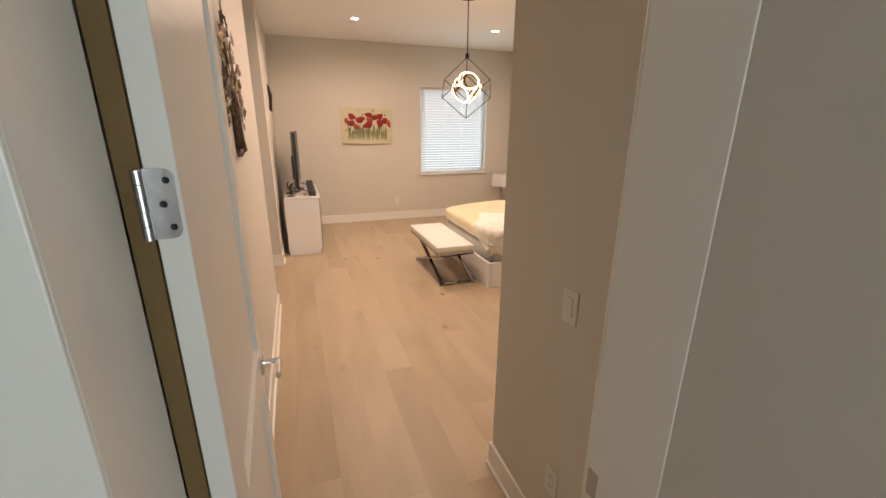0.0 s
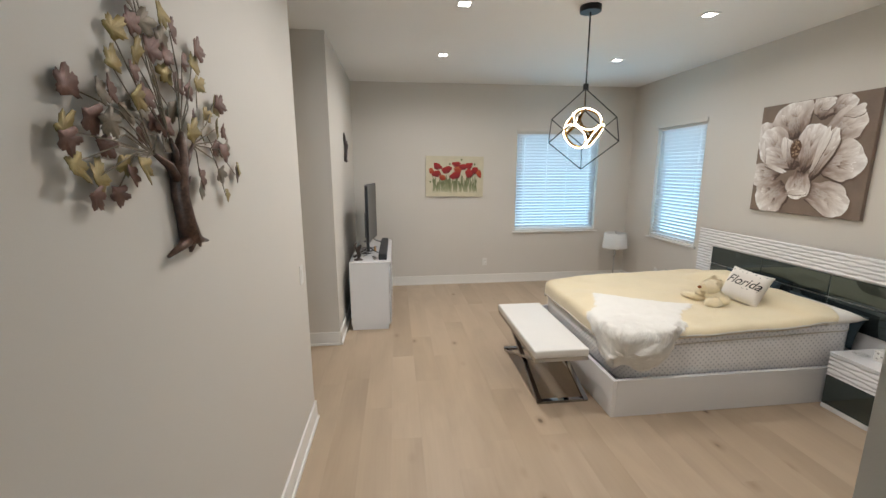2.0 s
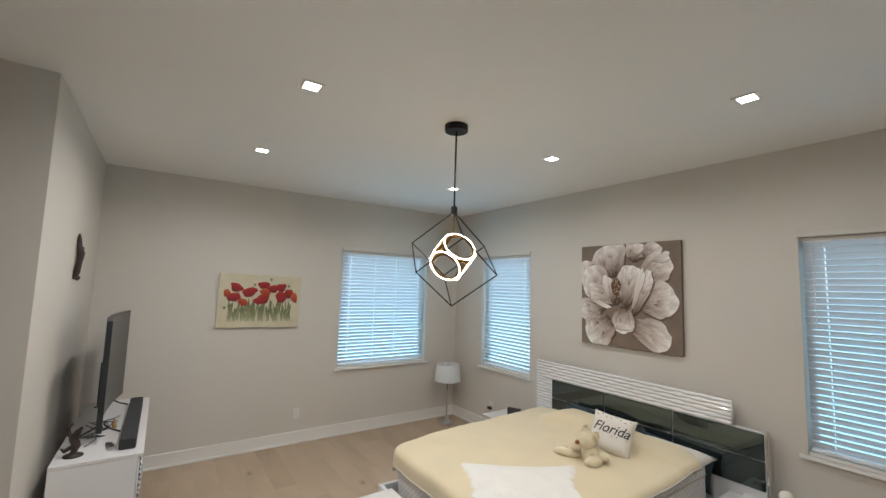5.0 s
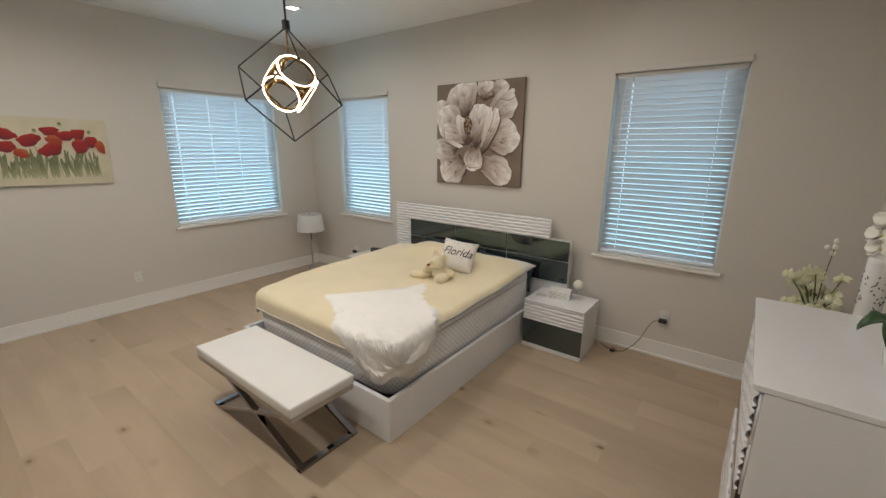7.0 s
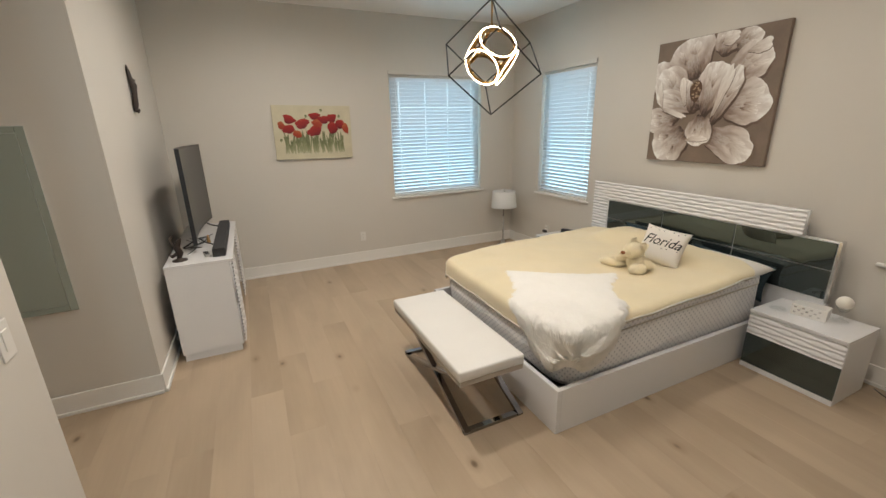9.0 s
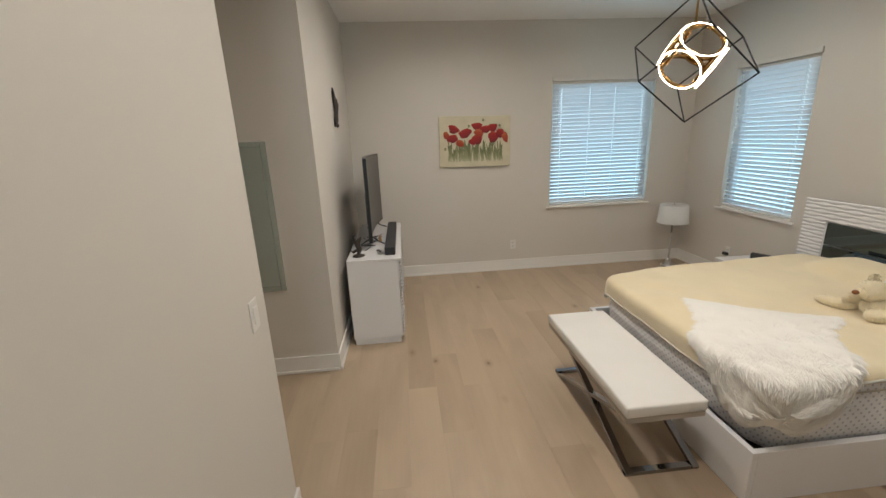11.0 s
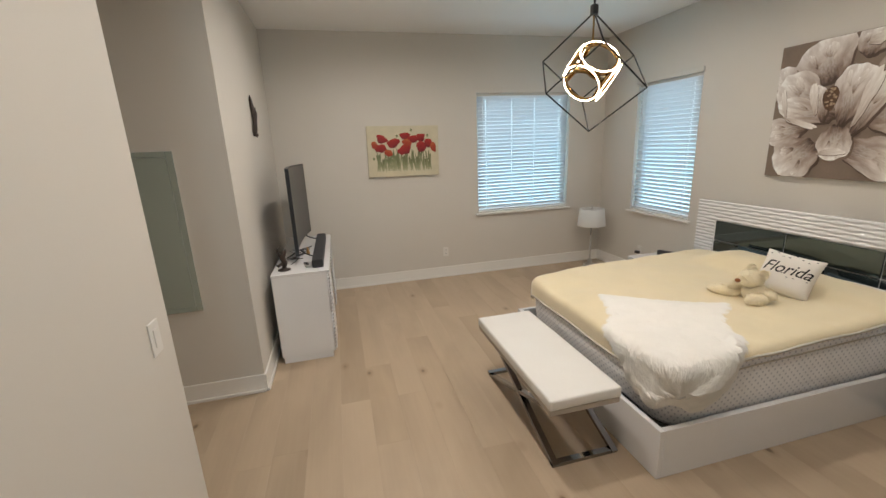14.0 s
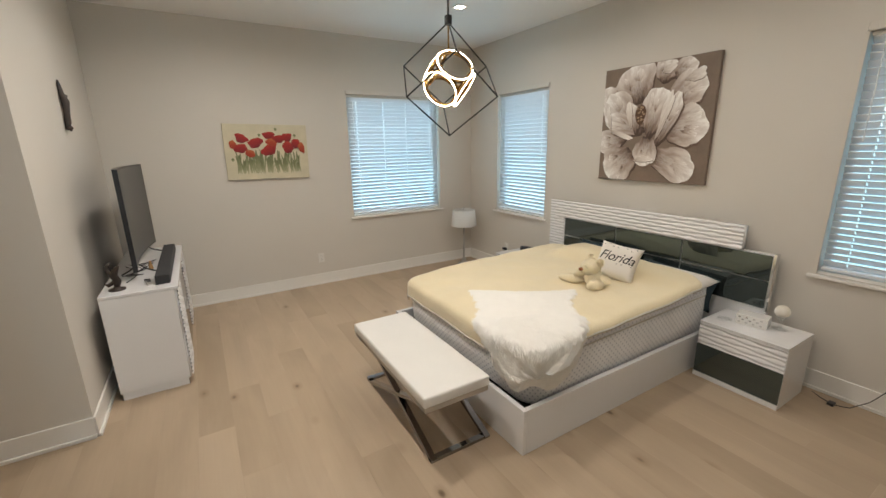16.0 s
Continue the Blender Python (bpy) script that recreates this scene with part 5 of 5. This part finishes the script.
def orchid():
    o = thing("orchid", "white moth orchid in a white ceramic pot", "potted plant", pose(3.16, 5.232, 1.02))
    part("pot", lathe(B(), [(0, 0), (0.044, 0), (0.047, 0.004), (0.060, 0.106), (0.062, 0.112), (0.057, 0.112), (0.054, 0.10), (0, 0.098)], 40), STONE_POT, o, "white tapered ceramic pot", True)
    part("soil", lathe(B(), [(0, 0.103), (0.04, 0.102), (0.0545, 0.099)], 24), BARK, o, "dark bark in the pot")
    rng = random.Random(12)
    for k, (ang, ln, droop) in enumerate(((150, 0.15, 0.07), (205, 0.135, 0.08), (100, 0.12, 0.07), (335, 0.15, 0.06), (30, 0.14, 0.08), (285, 0.085, 0.06), (175, 0.11, 0.03))):
        bm = B()
        r = Matrix.Translation((0, 0, 0.105)) @ pose(0, 0, 0, 0, 0, ang)

        def at(u, v):
            w = 0.043 * math.sin(math.pi * min(0.985, 0.10 + 0.89 * u)) ** 0.6
            a = 2 * v - 1
            return r @ Vector((0.012 + ln * u, w * a, 0.085 * math.sin(u * 1.9) - droop * u * u + 0.014 * a * a))
        sheet(bm, 14, 8, at, (0, 0, -0.003))
        part("leaf", bm, LEAF, o, "glossy dark green strap leaf", True)
    stem = [(0.0, 0.0, 0.10), (0.022, -0.002, 0.25), (0.045, -0.004, 0.40), (0.066, -0.002, 0.54)]
    part("stake", tube(B(), stem, 0.009, 10), STICK, o, "brown support stake", True)
    spray = [(0.0, 0.01, 0.10), (0.02, 0.015, 0.26), (0.045, 0.02, 0.38), (0.05, 0.03, 0.47), (0.06, 0.04, 0.56), (0.02, 0.045, 0.62), (-0.05, 0.05, 0.635), (-0.12, 0.05, 0.60)]
    part("flower_stem", tube(B(), spray, [0.004, 0.004, 0.0036, 0.0033, 0.003, 0.0028, 0.0025, 0.002], 8), STEM, o, "", True)
    left = [(0.045, 0.02, 0.38), (0.10, 0.05, 0.46), (0.13, 0.07, 0.50), (0.14, 0.08, 0.44)]
    part("flower_stem", tube(B(), left, 0.0026, 8), STEM, o, "", True)
    for p, s in (((0.14, 0.10, 0.41), 0.050), ((0.12, 0.09, 0.46), 0.052), ((0.155, 0.09, 0.36), 0.046), ((0.08, 0.07, 0.53), 0.046), ((0.03, 0.09, 0.59), 0.048), ((-0.04, 0.09, 0.61), 0.052), ((-0.11, 0.09, 0.575), 0.052)):
        fl = part("flower", ball(B(), Matrix.Translation(p) @ Matrix.Diagonal((0.006, 0.006, 0.006, 1)), 8, 6), PETAL, o, "white orchid flower")
        orchid_flower(fl, Vector(p), (-0.65 + rng.uniform(-0.3, 0.3), 0.7, 0.15 + rng.uniform(-0.2, 0.2)), s, rng)
    for p in ((0.075, 0.05, 0.585), (0.05, 0.055, 0.605), (0.085, 0.055, 0.56)):
        part("bud", ball(B(), Matrix.Translation(p) @ Matrix.Diagonal((0.011, 0.011, 0.015, 1)), 10, 8), STEM, o, "green flower bud", True)
    return o


orchid()


def floor_vase():
    v = thing("floor_vase", "tall white ceramic floor vase with a pierced leaf pattern", "vase", pose(3.90, 5.20, 0))
    part("body", lathe(B(), [(0, 0), (0.04, 0), (0.043, 0.01), (0.045, 0.6), (0.044, 1.22), (0.041, 1.245), (0.036, 1.245), (0.038, 1.20), (0.038, 0.8), (0, 0.8)], 40), STONE_POT, v, "", True)
    rng = random.Random(5)
    for k in range(54):
        a = radians(80 + rng.uniform(-15, 165))
        z = 0.98 + 0.20 * rng.random()
        m = Matrix.Translation((0.0447 * math.cos(a), 0.0447 * math.sin(a), z)) @ pose(0, 0, 0, 0, 0, math.degrees(a)) @ pose(0, 0, 0, rng.choice((-35, 35)))
        # surface ovals for the pierced holes, their shade given as dark colour
        part("pierced_mark", ball(B(), m @ Matrix.Diagonal((0.001, 0.0024, 0.0062, 1)), 8, 5), GAP_SHADE, v)
    return v


floor_vase()


def flower_stand():
    f = thing("flower_arrangement", "pale cream artificial flowers in a tall white floor pot", "flowers", pose(4.48, 5.30, 0))
    part("pot", lathe(B(), [(0, 0), (0.08, 0), (0.085, 0.02), (0.10, 0.70), (0.095, 0.72), (0.088, 0.70), (0, 0.68)], 32), STONE_POT, f, "", True)
    rng = random.Random(21)
    for k in range(38):
        a = rng.uniform(0, 6.28)
        r, z = rng.uniform(0.02, 0.15), rng.uniform(0.74, 1.02)
        p = Vector((r * math.cos(a), r * math.sin(a) + 0.02, z))
        part("flower_stem", tube(B(), [(0, 0, 0.68), p * 0.6 + Vector((0, 0, 0.3)), p], 0.003, 6), STEM, f, "", True)
        fl = part("flower", ball(B(), Matrix.Translation(p) @ Matrix.Diagonal((0.008, 0.008, 0.008, 1)), 8, 6), PETAL, f, "white flower")
        orchid_flower(fl, p, (-0.8 + rng.uniform(-0.5, 0.5), 0.4 + rng.uniform(-0.5, 0.5), 0.3 + rng.uniform(-0.4, 0.4)), 0.042, rng, PETAL_CREAM)
    part("flower_stem", tube(B(), [(0, 0, 0.68), (-0.02, 0.0, 0.95), (-0.05, -0.01, 1.13), (-0.08, -0.01, 1.21)], 0.003, 6), STEM, f, "", True)
    for p in ((-0.05, -0.01, 1.14), (-0.07, -0.012, 1.18), (-0.085, -0.01, 1.215), (-0.06, 0.02, 1.17)):
        part("bud", ball(B(), Matrix.Translation(p) @ Matrix.Diagonal((0.013, 0.013, 0.017, 1)), 10, 8), PETAL, f, "white flower bud", True)
    return f


flower_stand()


# ---- pictures ----
def blade(bm, cx, cz, rx, rz, ang, lift, wob, seed, nu=16, nv=5, w=9.0, h=9.0):
    """A painted stroke: an uneven ellipse whose v runs from its root to its far rim; x-z plane, facing -y."""
    rng = random.Random(seed)
    ph = [rng.uniform(0, 6.28) for _ in range(4)]
    uvl = bm.loops.layers.uv.verify()
    ca, sa = math.cos(radians(ang)), math.sin(radians(ang))

    def pos(i, j):
        t = 2 * math.pi * i / nu
        k = (1 + wob * (0.8 * math.sin(3 * t + ph[0]) + 0.6 * math.sin(5 * t + ph[1]) + 0.35 * math.sin(9 * t + ph[2]) + 0.2 * math.sin(14 * t + ph[3]))) * j / nv
        a, b = rz * math.cos(t) * k, rx * math.sin(t) * (1 + 0.28 * math.cos(t)) * k
        return Vector((min(max(cx + a * ca - b * sa, 0.004), w - 0.004), -lift - 0.00015 * (1 - (j / nv) ** 2), min(max(cz + a * sa + b * ca, 0.004), h - 0.004))), (0.5 + 0.5 * math.sin(t) * j / nv, 0.5 + 0.5 * math.cos(t) * j / nv * 0.98)

    grid = [[bm.verts.new(pos(i, j)[0]) for j in range(1, nv + 1)] for i in range(nu)]
    mid = bm.verts.new(pos(0, 0)[0])
    for i in range(nu):
        k = (i + 1) % nu
        f = bm.faces.new((mid, grid[i][0], grid[k][0]))
        for lp, q in zip(f.loops, ((i, 0), (i, 1), (i + 1, 1))):
            lp[uvl].uv = pos(*q)[1]
        for j in range(nv - 1):
            f = bm.faces.new((grid[i][j], grid[i][j + 1], grid[k][j + 1], grid[k][j]))
            for lp, q in zip(f.loops, ((i, j + 1), (i, j + 2), (i + 1, j + 2), (i + 1, j + 1))):
                lp[uvl].uv = pos(*q)[1]
    return bm


def flower_picture():
    """Local x runs to the viewer's right, z up."""
    W, H = 0.999, 0.988
    p = thing("flower_painting", "large canvas painting of one white flower on taupe", "painting", pose(EAST - 0.001, 8.479, 1.327, 0, 0, -90))
    part("canvas", box(B(), 0, -0.034, 0, W, 0, H, 0.004), TAUPE_PAINT, p)
    petals = ((0.11, 0.36, 0.10, 0.15, 190), (0.09, 0.70, 0.11, 0.15, 140), (0.33, 0.85, 0.16, 0.15, 105), (0.59, 0.92, 0.09, 0.085, 80), (0.74, 0.91, 0.075, 0.09, 40), (0.78, 0.75, 0.12, 0.14, 38),
              (0.20, 0.63, 0.12, 0.19, 145), (0.785, 0.47, 0.145, 0.17, 5), (0.71, 0.17, 0.115, 0.20, -22), (0.22, 0.16, 0.15, 0.16, 225), (0.24, 0.50, 0.08, 0.20, 165), (0.47, 0.27, 0.10, 0.12, -90), (0.33, 0.56, 0.05, 0.13, 110),
              (0.52, 0.60, 0.10, 0.19, 80), (0.655, 0.53, 0.055, 0.21, 68))
    for k, (u, v, rx, rz, a) in enumerate(petals):
        part("painted_shadow", blade(B(), u * W + 0.012, v * H - 0.016, rx * W * 1.14, rz * H * 1.08, a, 0.0349 + 0.0005 * k, 0.07, 40 + k, 40, 4, W, H), SHADOW_PAINT, p)
        part("painted_petal", blade(B(), u * W, v * H, rx * W * 1.12, rz * H * 1.06, a, 0.0351 + 0.0005 * k, 0.065, 40 + k, 48, 8, W, H), PETAL_PAINT, p)
        fx, fz = math.cos(radians(a)), math.sin(radians(a))
        sr = random.Random(300 + k)
        for j in range(3):
            off, al, ln = (j - 1) * 0.5 + sr.uniform(-0.15, 0.15), sr.uniform(0.1, 0.55), sr.uniform(0.28, 0.48)
            cu, cv = u + fx * rz * al - fz * rx * off * 0.8, v + fz * rz * al + fx * rx * off * 0.8
            part("painted_stroke", blade(B(), cu * W, cv * H, rx * W * sr.uniform(0.12, 0.24), rz * H * ln, a + 34 * off + sr.uniform(-8, 8), 0.03522 + 0.0005 * k + 0.000012 * j, 0.14, 500 + 9 * k + j, 18, 3, W, H), CURL_PAINT if al > 0.3 else PETAL_PAINT, p)
        part("painted_fold", blade(B(), (u - fx * rz * 0.42) * W, (v - fz * rz * 0.42) * H, rx * W * 0.34, rz * H * 0.5, a + 8, 0.0353 + 0.0005 * k, 0.16, 90 + k, 24, 4, W, H), FOLD_PAINT, p)
    # bright turned-over petal edges
    curls = ((0.62, 0.57, 0.034, 0.20, 74), (0.295, 0.58, 0.026, 0.12, 100), (0.085, 0.56, 0.018, 0.12, 102), (0.22, 0.415, 0.020, 0.13, -20), (0.46, 0.195, 0.024, 0.09, 4), (0.84, 0.85, 0.042, 0.08, 18), (0.62, 0.93, 0.034, 0.06, 25))
    for k, (u, v, rx, rz, a) in enumerate(curls):
        part("painted_shadow", blade(B(), u * W + 0.002, v * H - 0.004, rx * W * 1.03, rz * H, a, 0.0428 + 0.00004 * k, 0.12, 140 + k, 30, 3, W, H), SHADOW_PAINT, p)
        part("painted_petal_edge", blade(B(), u * W, v * H, rx * W, rz * H, a, 0.0436 + 0.00004 * k, 0.12, 140 + k, 30, 4, W, H), CURL_PAINT, p)
    part("painted_heart", blade(B(), 0.40 * W, 0.575 * H, 0.050, 0.085, 90, 0.0444, 0.06, 9), HEART_PAINT, p, "dark brown painted heart")
    rng = random.Random(3)
    for k in range(22):
        part("painted_stamen", blade(B(), (0.40 + rng.uniform(-0.035, 0.035)) * W, (0.585 + rng.uniform(-0.06, 0.07)) * H, 0.007, 0.009, 0, 0.0448 + 0.00002 * k, 0.05, k, 10, 2), HEART_LIGHT, p)
    return p


flower_picture()


def poppy_picture():
    W, H = 0.852, 0.582
    p = thing("poppy_painting", "canvas painting of red poppies on a cream ground", "painting", pose(1.727, NORTH - 0.001, 1.345, 0, 0.9, 0))
    part("canvas", box(B(), 0, -0.03, 0, W, 0, H, 0.003), CREAM_PAINT, p)
    rng = random.Random(17)
    for k in range(110):
        u = 0.12 + 0.76 * rng.random()
        h = rng.uniform(0.10, 0.24)
        part("painted_stem", blade(B(), u * W, (0.12 + h * 0.9) * H, rng.uniform(0.003, 0.012), h * H, 90 + rng.uniform(-16, 16), 0.0306 + 0.00002 * k, 0.08, k, 12, 3), GREEN_PAINT, p)
    heads = ((0.19, 0.74, 0.075, 0.055, 0), (0.17, 0.56, 0.08, 0.055, 0), (0.36, 0.66, 0.09, 0.06, 0), (0.28, 0.47, 0.06, 0.045, 1), (0.53, 0.80, 0.07, 0.048, 0), (0.52, 0.53, 0.10, 0.065, 0), (0.56, 0.67, 0.07, 0.05, 1),
             (0.66, 0.74, 0.08, 0.05, 0), (0.76, 0.76, 0.065, 0.06, 0), (0.77, 0.58, 0.07, 0.075, 0), (0.87, 0.65, 0.06, 0.06, 0), (0.95, 0.57, 0.04, 0.07, 1), (0.08, 0.63, 0.04, 0.05, 1))
    for k, (u, v, rx, rz, o) in enumerate(heads):
        part("painted_poppy", blade(B(), (0.02 + u * 0.95) * W, v * H, rx * W, rz * W, 90 + rng.uniform(-25, 25), 0.0335 + 0.0006 * k, 0.10, 70 + k, 24, 5), ORANGE_PAINT if o else POPPY_PAINT, p)
    for k, (u, v) in enumerate(((0.41, 0.80), (0.61, 0.91), (0.08, 0.36), (0.84, 0.80))):
        part("painted_bud", blade(B(), u * W, v * H, 0.014, 0.018, 90, 0.045 + 0.0005 * k, 0.05, k, 12, 3), GREEN_PAINT, p)
    return p


poppy_picture()


# ---- metal tree on the entry wall ----
def metal_tree():
    """Local x runs along the wall to the viewer's right (world +y), y towards the room, z up."""
    t = thing("tree_wall_sculpture", "metal tree wall sculpture with bronze, gilt and pewter leaves", "wall sculpture", pose(TREE_X, 5.938, 1.468, 0, 0, 90))
    bm = B()

    def P(y, z, out=0.02):
        return Vector((y - 5.97, -out, z - 1.46))

    trunk = [P(5.985, 1.52), P(5.97, 1.58), P(5.955, 1.65), P(5.965, 1.72), P(5.99, 1.78), P(6.00, 1.82)]
    tube(bm, trunk, [0.030, 0.024, 0.022, 0.023, 0.017, 0.006], 12)
    for pts, r in (([(5.99, 1.53), (5.93, 1.515), (5.86, 1.50)], [0.022, 0.012, 0.004]), ([(5.98, 1.53), (6.04, 1.515), (6.085, 1.505)], [0.022, 0.011, 0.004]), ([(5.985, 1.54), (5.985, 1.51), (5.975, 1.49)], [0.02, 0.012, 0.004]),
                   ([(6.01, 1.53), (6.03, 1.51), (6.035, 1.495)], [0.014, 0.008, 0.003]), ([(5.96, 1.68), (5.92, 1.73), (5.86, 1.755)], [0.016, 0.011, 0.005]), ([(5.965, 1.71), (5.955, 1.77), (5.94, 1.80)], [0.013, 0.009, 0.004]),
                   ([(5.975, 1.71), (6.02, 1.75), (6.06, 1.79)], [0.014, 0.009, 0.004]), ([(5.965, 1.66), (6.01, 1.685), (6.025, 1.70)], [0.008, 0.006, 0.002])):
        tube(bm, [P(*q) for q in pts], r, 8)
    part("trunk", bm, BARK, t, "bronzed metal trunk", True)
    tips = [(5.77, 2.01), (5.83, 2.04), (5.88, 2.06), (6.01, 2.08), (5.75, 1.94), (5.83, 1.97), (5.90, 2.00), (5.97, 2.04), (6.06, 2.02), (6.12, 2.02), (6.14, 1.97), (5.73, 1.88), (5.78, 1.85), (5.85, 1.89), (5.91, 1.93), (5.97, 1.96), (5.89, 1.84),
            (5.98, 1.88), (6.07, 1.94), (6.24, 1.93), (6.17, 1.89), (5.83, 1.80), (5.92, 1.78), (6.08, 1.86), (6.13, 1.82), (6.24, 1.85), (6.20, 1.79), (6.31, 1.80), (5.70, 1.77), (5.75, 1.73), (5.81, 1.73), (6.09, 1.70), (6.23, 1.71), (6.38, 1.70),
            (6.27, 1.63), (5.66, 1.70), (5.72, 1.67), (5.86, 2.11), (5.62, 1.87), (5.59, 1.79), (5.60, 1.73), (5.66, 1.82)]
    rng = random.Random(31)
    fork = [(5.94, 1.80), (6.00, 1.82), (6.06, 1.79), (5.86, 1.755)]
    mats = (LEAF_GOLD, LEAF_BROWN, LEAF_SILVER, LEAF_BROWN)

    def leaf_mesh(size, seed):
        """A ragged maple-like leaf of five uneven pointed lobes, dished and creased."""
        lm = B()
        lr = random.Random(seed)
        pts = []
        lobes = [(90, 1.1), (28, 0.98), (152, 0.95), (-38, 0.72), (218, 0.75)]
        for ang, ln in sorted(lobes):
            ang, ln = ang + lr.uniform(-8, 8), ln * lr.uniform(0.88, 1.1)
            for da, rr in ((-27, 0.60), (-16, 0.86), (-9, 0.84), (0, 1.0), (8, 0.85), (17, 0.87)):
                a, r = radians(ang + da), size * ln * rr * lr.uniform(0.93, 1.07)
                pts.append((r * math.cos(a), r * math.sin(a)))
        n = len(pts)
        tw = lr.uniform(-6, 6)
        top = [lm.verts.new((x, -0.002 - 3.0 * (x * x + y * y) + tw * x * y, y)) for x, y in pts]
        c = lm.verts.new((0, 0.0, 0))
        b = [lm.verts.new(v.co + Vector((0, 0.0015, 0))) for v in top]
        c2 = lm.verts.new((0, 0.0015, 0))
        for i in range(n):
            lm.faces.new((c, top[(i + 1) % n], top[i]))
            lm.faces.new((c2, b[i], b[(i + 1) % n]))
            lm.faces.new((top[i], top[(i + 1) % n], b[(i + 1) % n], b[i]))
        return lm

    leafs = [finish("leaf", leaf_mesh(0.039, 3 * q + w), mt, True) for w in range(3) for q, mt in enumerate(mats)]
    for k, (y, z) in enumerate(tips):
        f = min(fork, key=lambda q: math.hypot(q[0] - y, (q[1] - z)) + (0.15 if q[1] > z + 0.05 else 0))
        mid = ((f[0] * 0.45 + y * 0.55) + 0.03 * rng.uniform(-1, 1), (f[1] * 0.55 + z * 0.45) + 0.03 * rng.uniform(0, 1.3))
        out = 0.008 + 0.010 * rng.random()
        part("twig", tube(B(), [P(f[0], f[1], 0.018), P(*mid, 0.026), P(y, z, out)], [0.0022, 0.0018, 0.0014], 6), LEAF_SILVER, t)
        for j in range(2 if k % 2 else 1):
            o = new("leaf", leafs[(k * 7 + j * 3 + k // 5) % 12])
            o.parent = t
            dy, dz = (rng.uniform(-0.055, 0.05), rng.uniform(-0.05, 0.05)) if j else (0, 0)
            o.matrix_basis = Matrix.Translation(P(y + dy, z + dz, out + 0.004 + 0.006 * j)) @ pose(0, 0, 0, rng.uniform(-14, 14), rng.uniform(0, 360), rng.uniform(-14, 14)) @ Matrix.Scale(rng.uniform(0.8, 1.1), 4)
    return t


metal_tree()


# ---- floor boards ----
def floor_boards():
    """Wide oak boards that run along y, with bevelled edges and staggered ends."""
    rng = random.Random(99)
    bw, x_start = 0.195, 0.84 - 0.195 * 10
    lengths = (0.9, 1.2, 1.5, 1.8, 2.1)
    shapes = {}

    def shape(w, ln):
        key = (round(w, 4), ln)
        if key not in shapes:
            bm = B()
            g, c = 0.0001, 0.0004
            lo = [bm.verts.new((x, y, -0.006)) for x, y in ((g, g), (w - g, g), (w - g, ln - g), (g, ln - g))]
            md = [bm.verts.new((v.co.x, v.co.y, -c)) for v in lo]
            up = [bm.verts.new((x, y, 0)) for x, y in ((g + c, g + c), (w - g - c, g + c), (w - g - c, ln - g - c), (g + c, ln - g - c))]
            for a, b in ((lo, md), (md, up)):
                for i in range(4):
                    j = (i + 1) % 4
                    bm.faces.new((a[i], a[j], b[j], b[i]))
            bm.faces.new(up)
            shapes[key] = finish("floor_board", bm, OAK)
        return shapes[key]

    def lay(x, lo, hi, y):
        while y < hi:
            ln = rng.choice(lengths)
            a, b = max(y, lo), min(y + ln, hi)
            if b - a > 0.03:
                o = new("floor_board", shape(bw, round(b - a, 4)))
                o.parent = floor
                o.matrix_basis = pose(x, a, 0)
            y += ln

    k = 0
    hall = []
    while True:
        x = x_start + bw * k
        k += 1
        if x > 4.9:
            break
        if x + bw < 0.70:
            if x < -0.95:
                continue
            lay(x, ALC_S - 0.01, ALC_N + 0.01, ALC_S - rng.uniform(0.0, 1.4))
            if x + bw > 0.1:
                hall.append(x)
        else:
            lay(x, 2.2 if x < 1.75 else SOUTH - 0.05, 10.75, 2.2 - rng.uniform(0.0, 1.4))
    for x in hall:
        lay(x, 2.2, 4.0, 2.2 - rng.uniform(0.0, 1.4))


floor_boards()
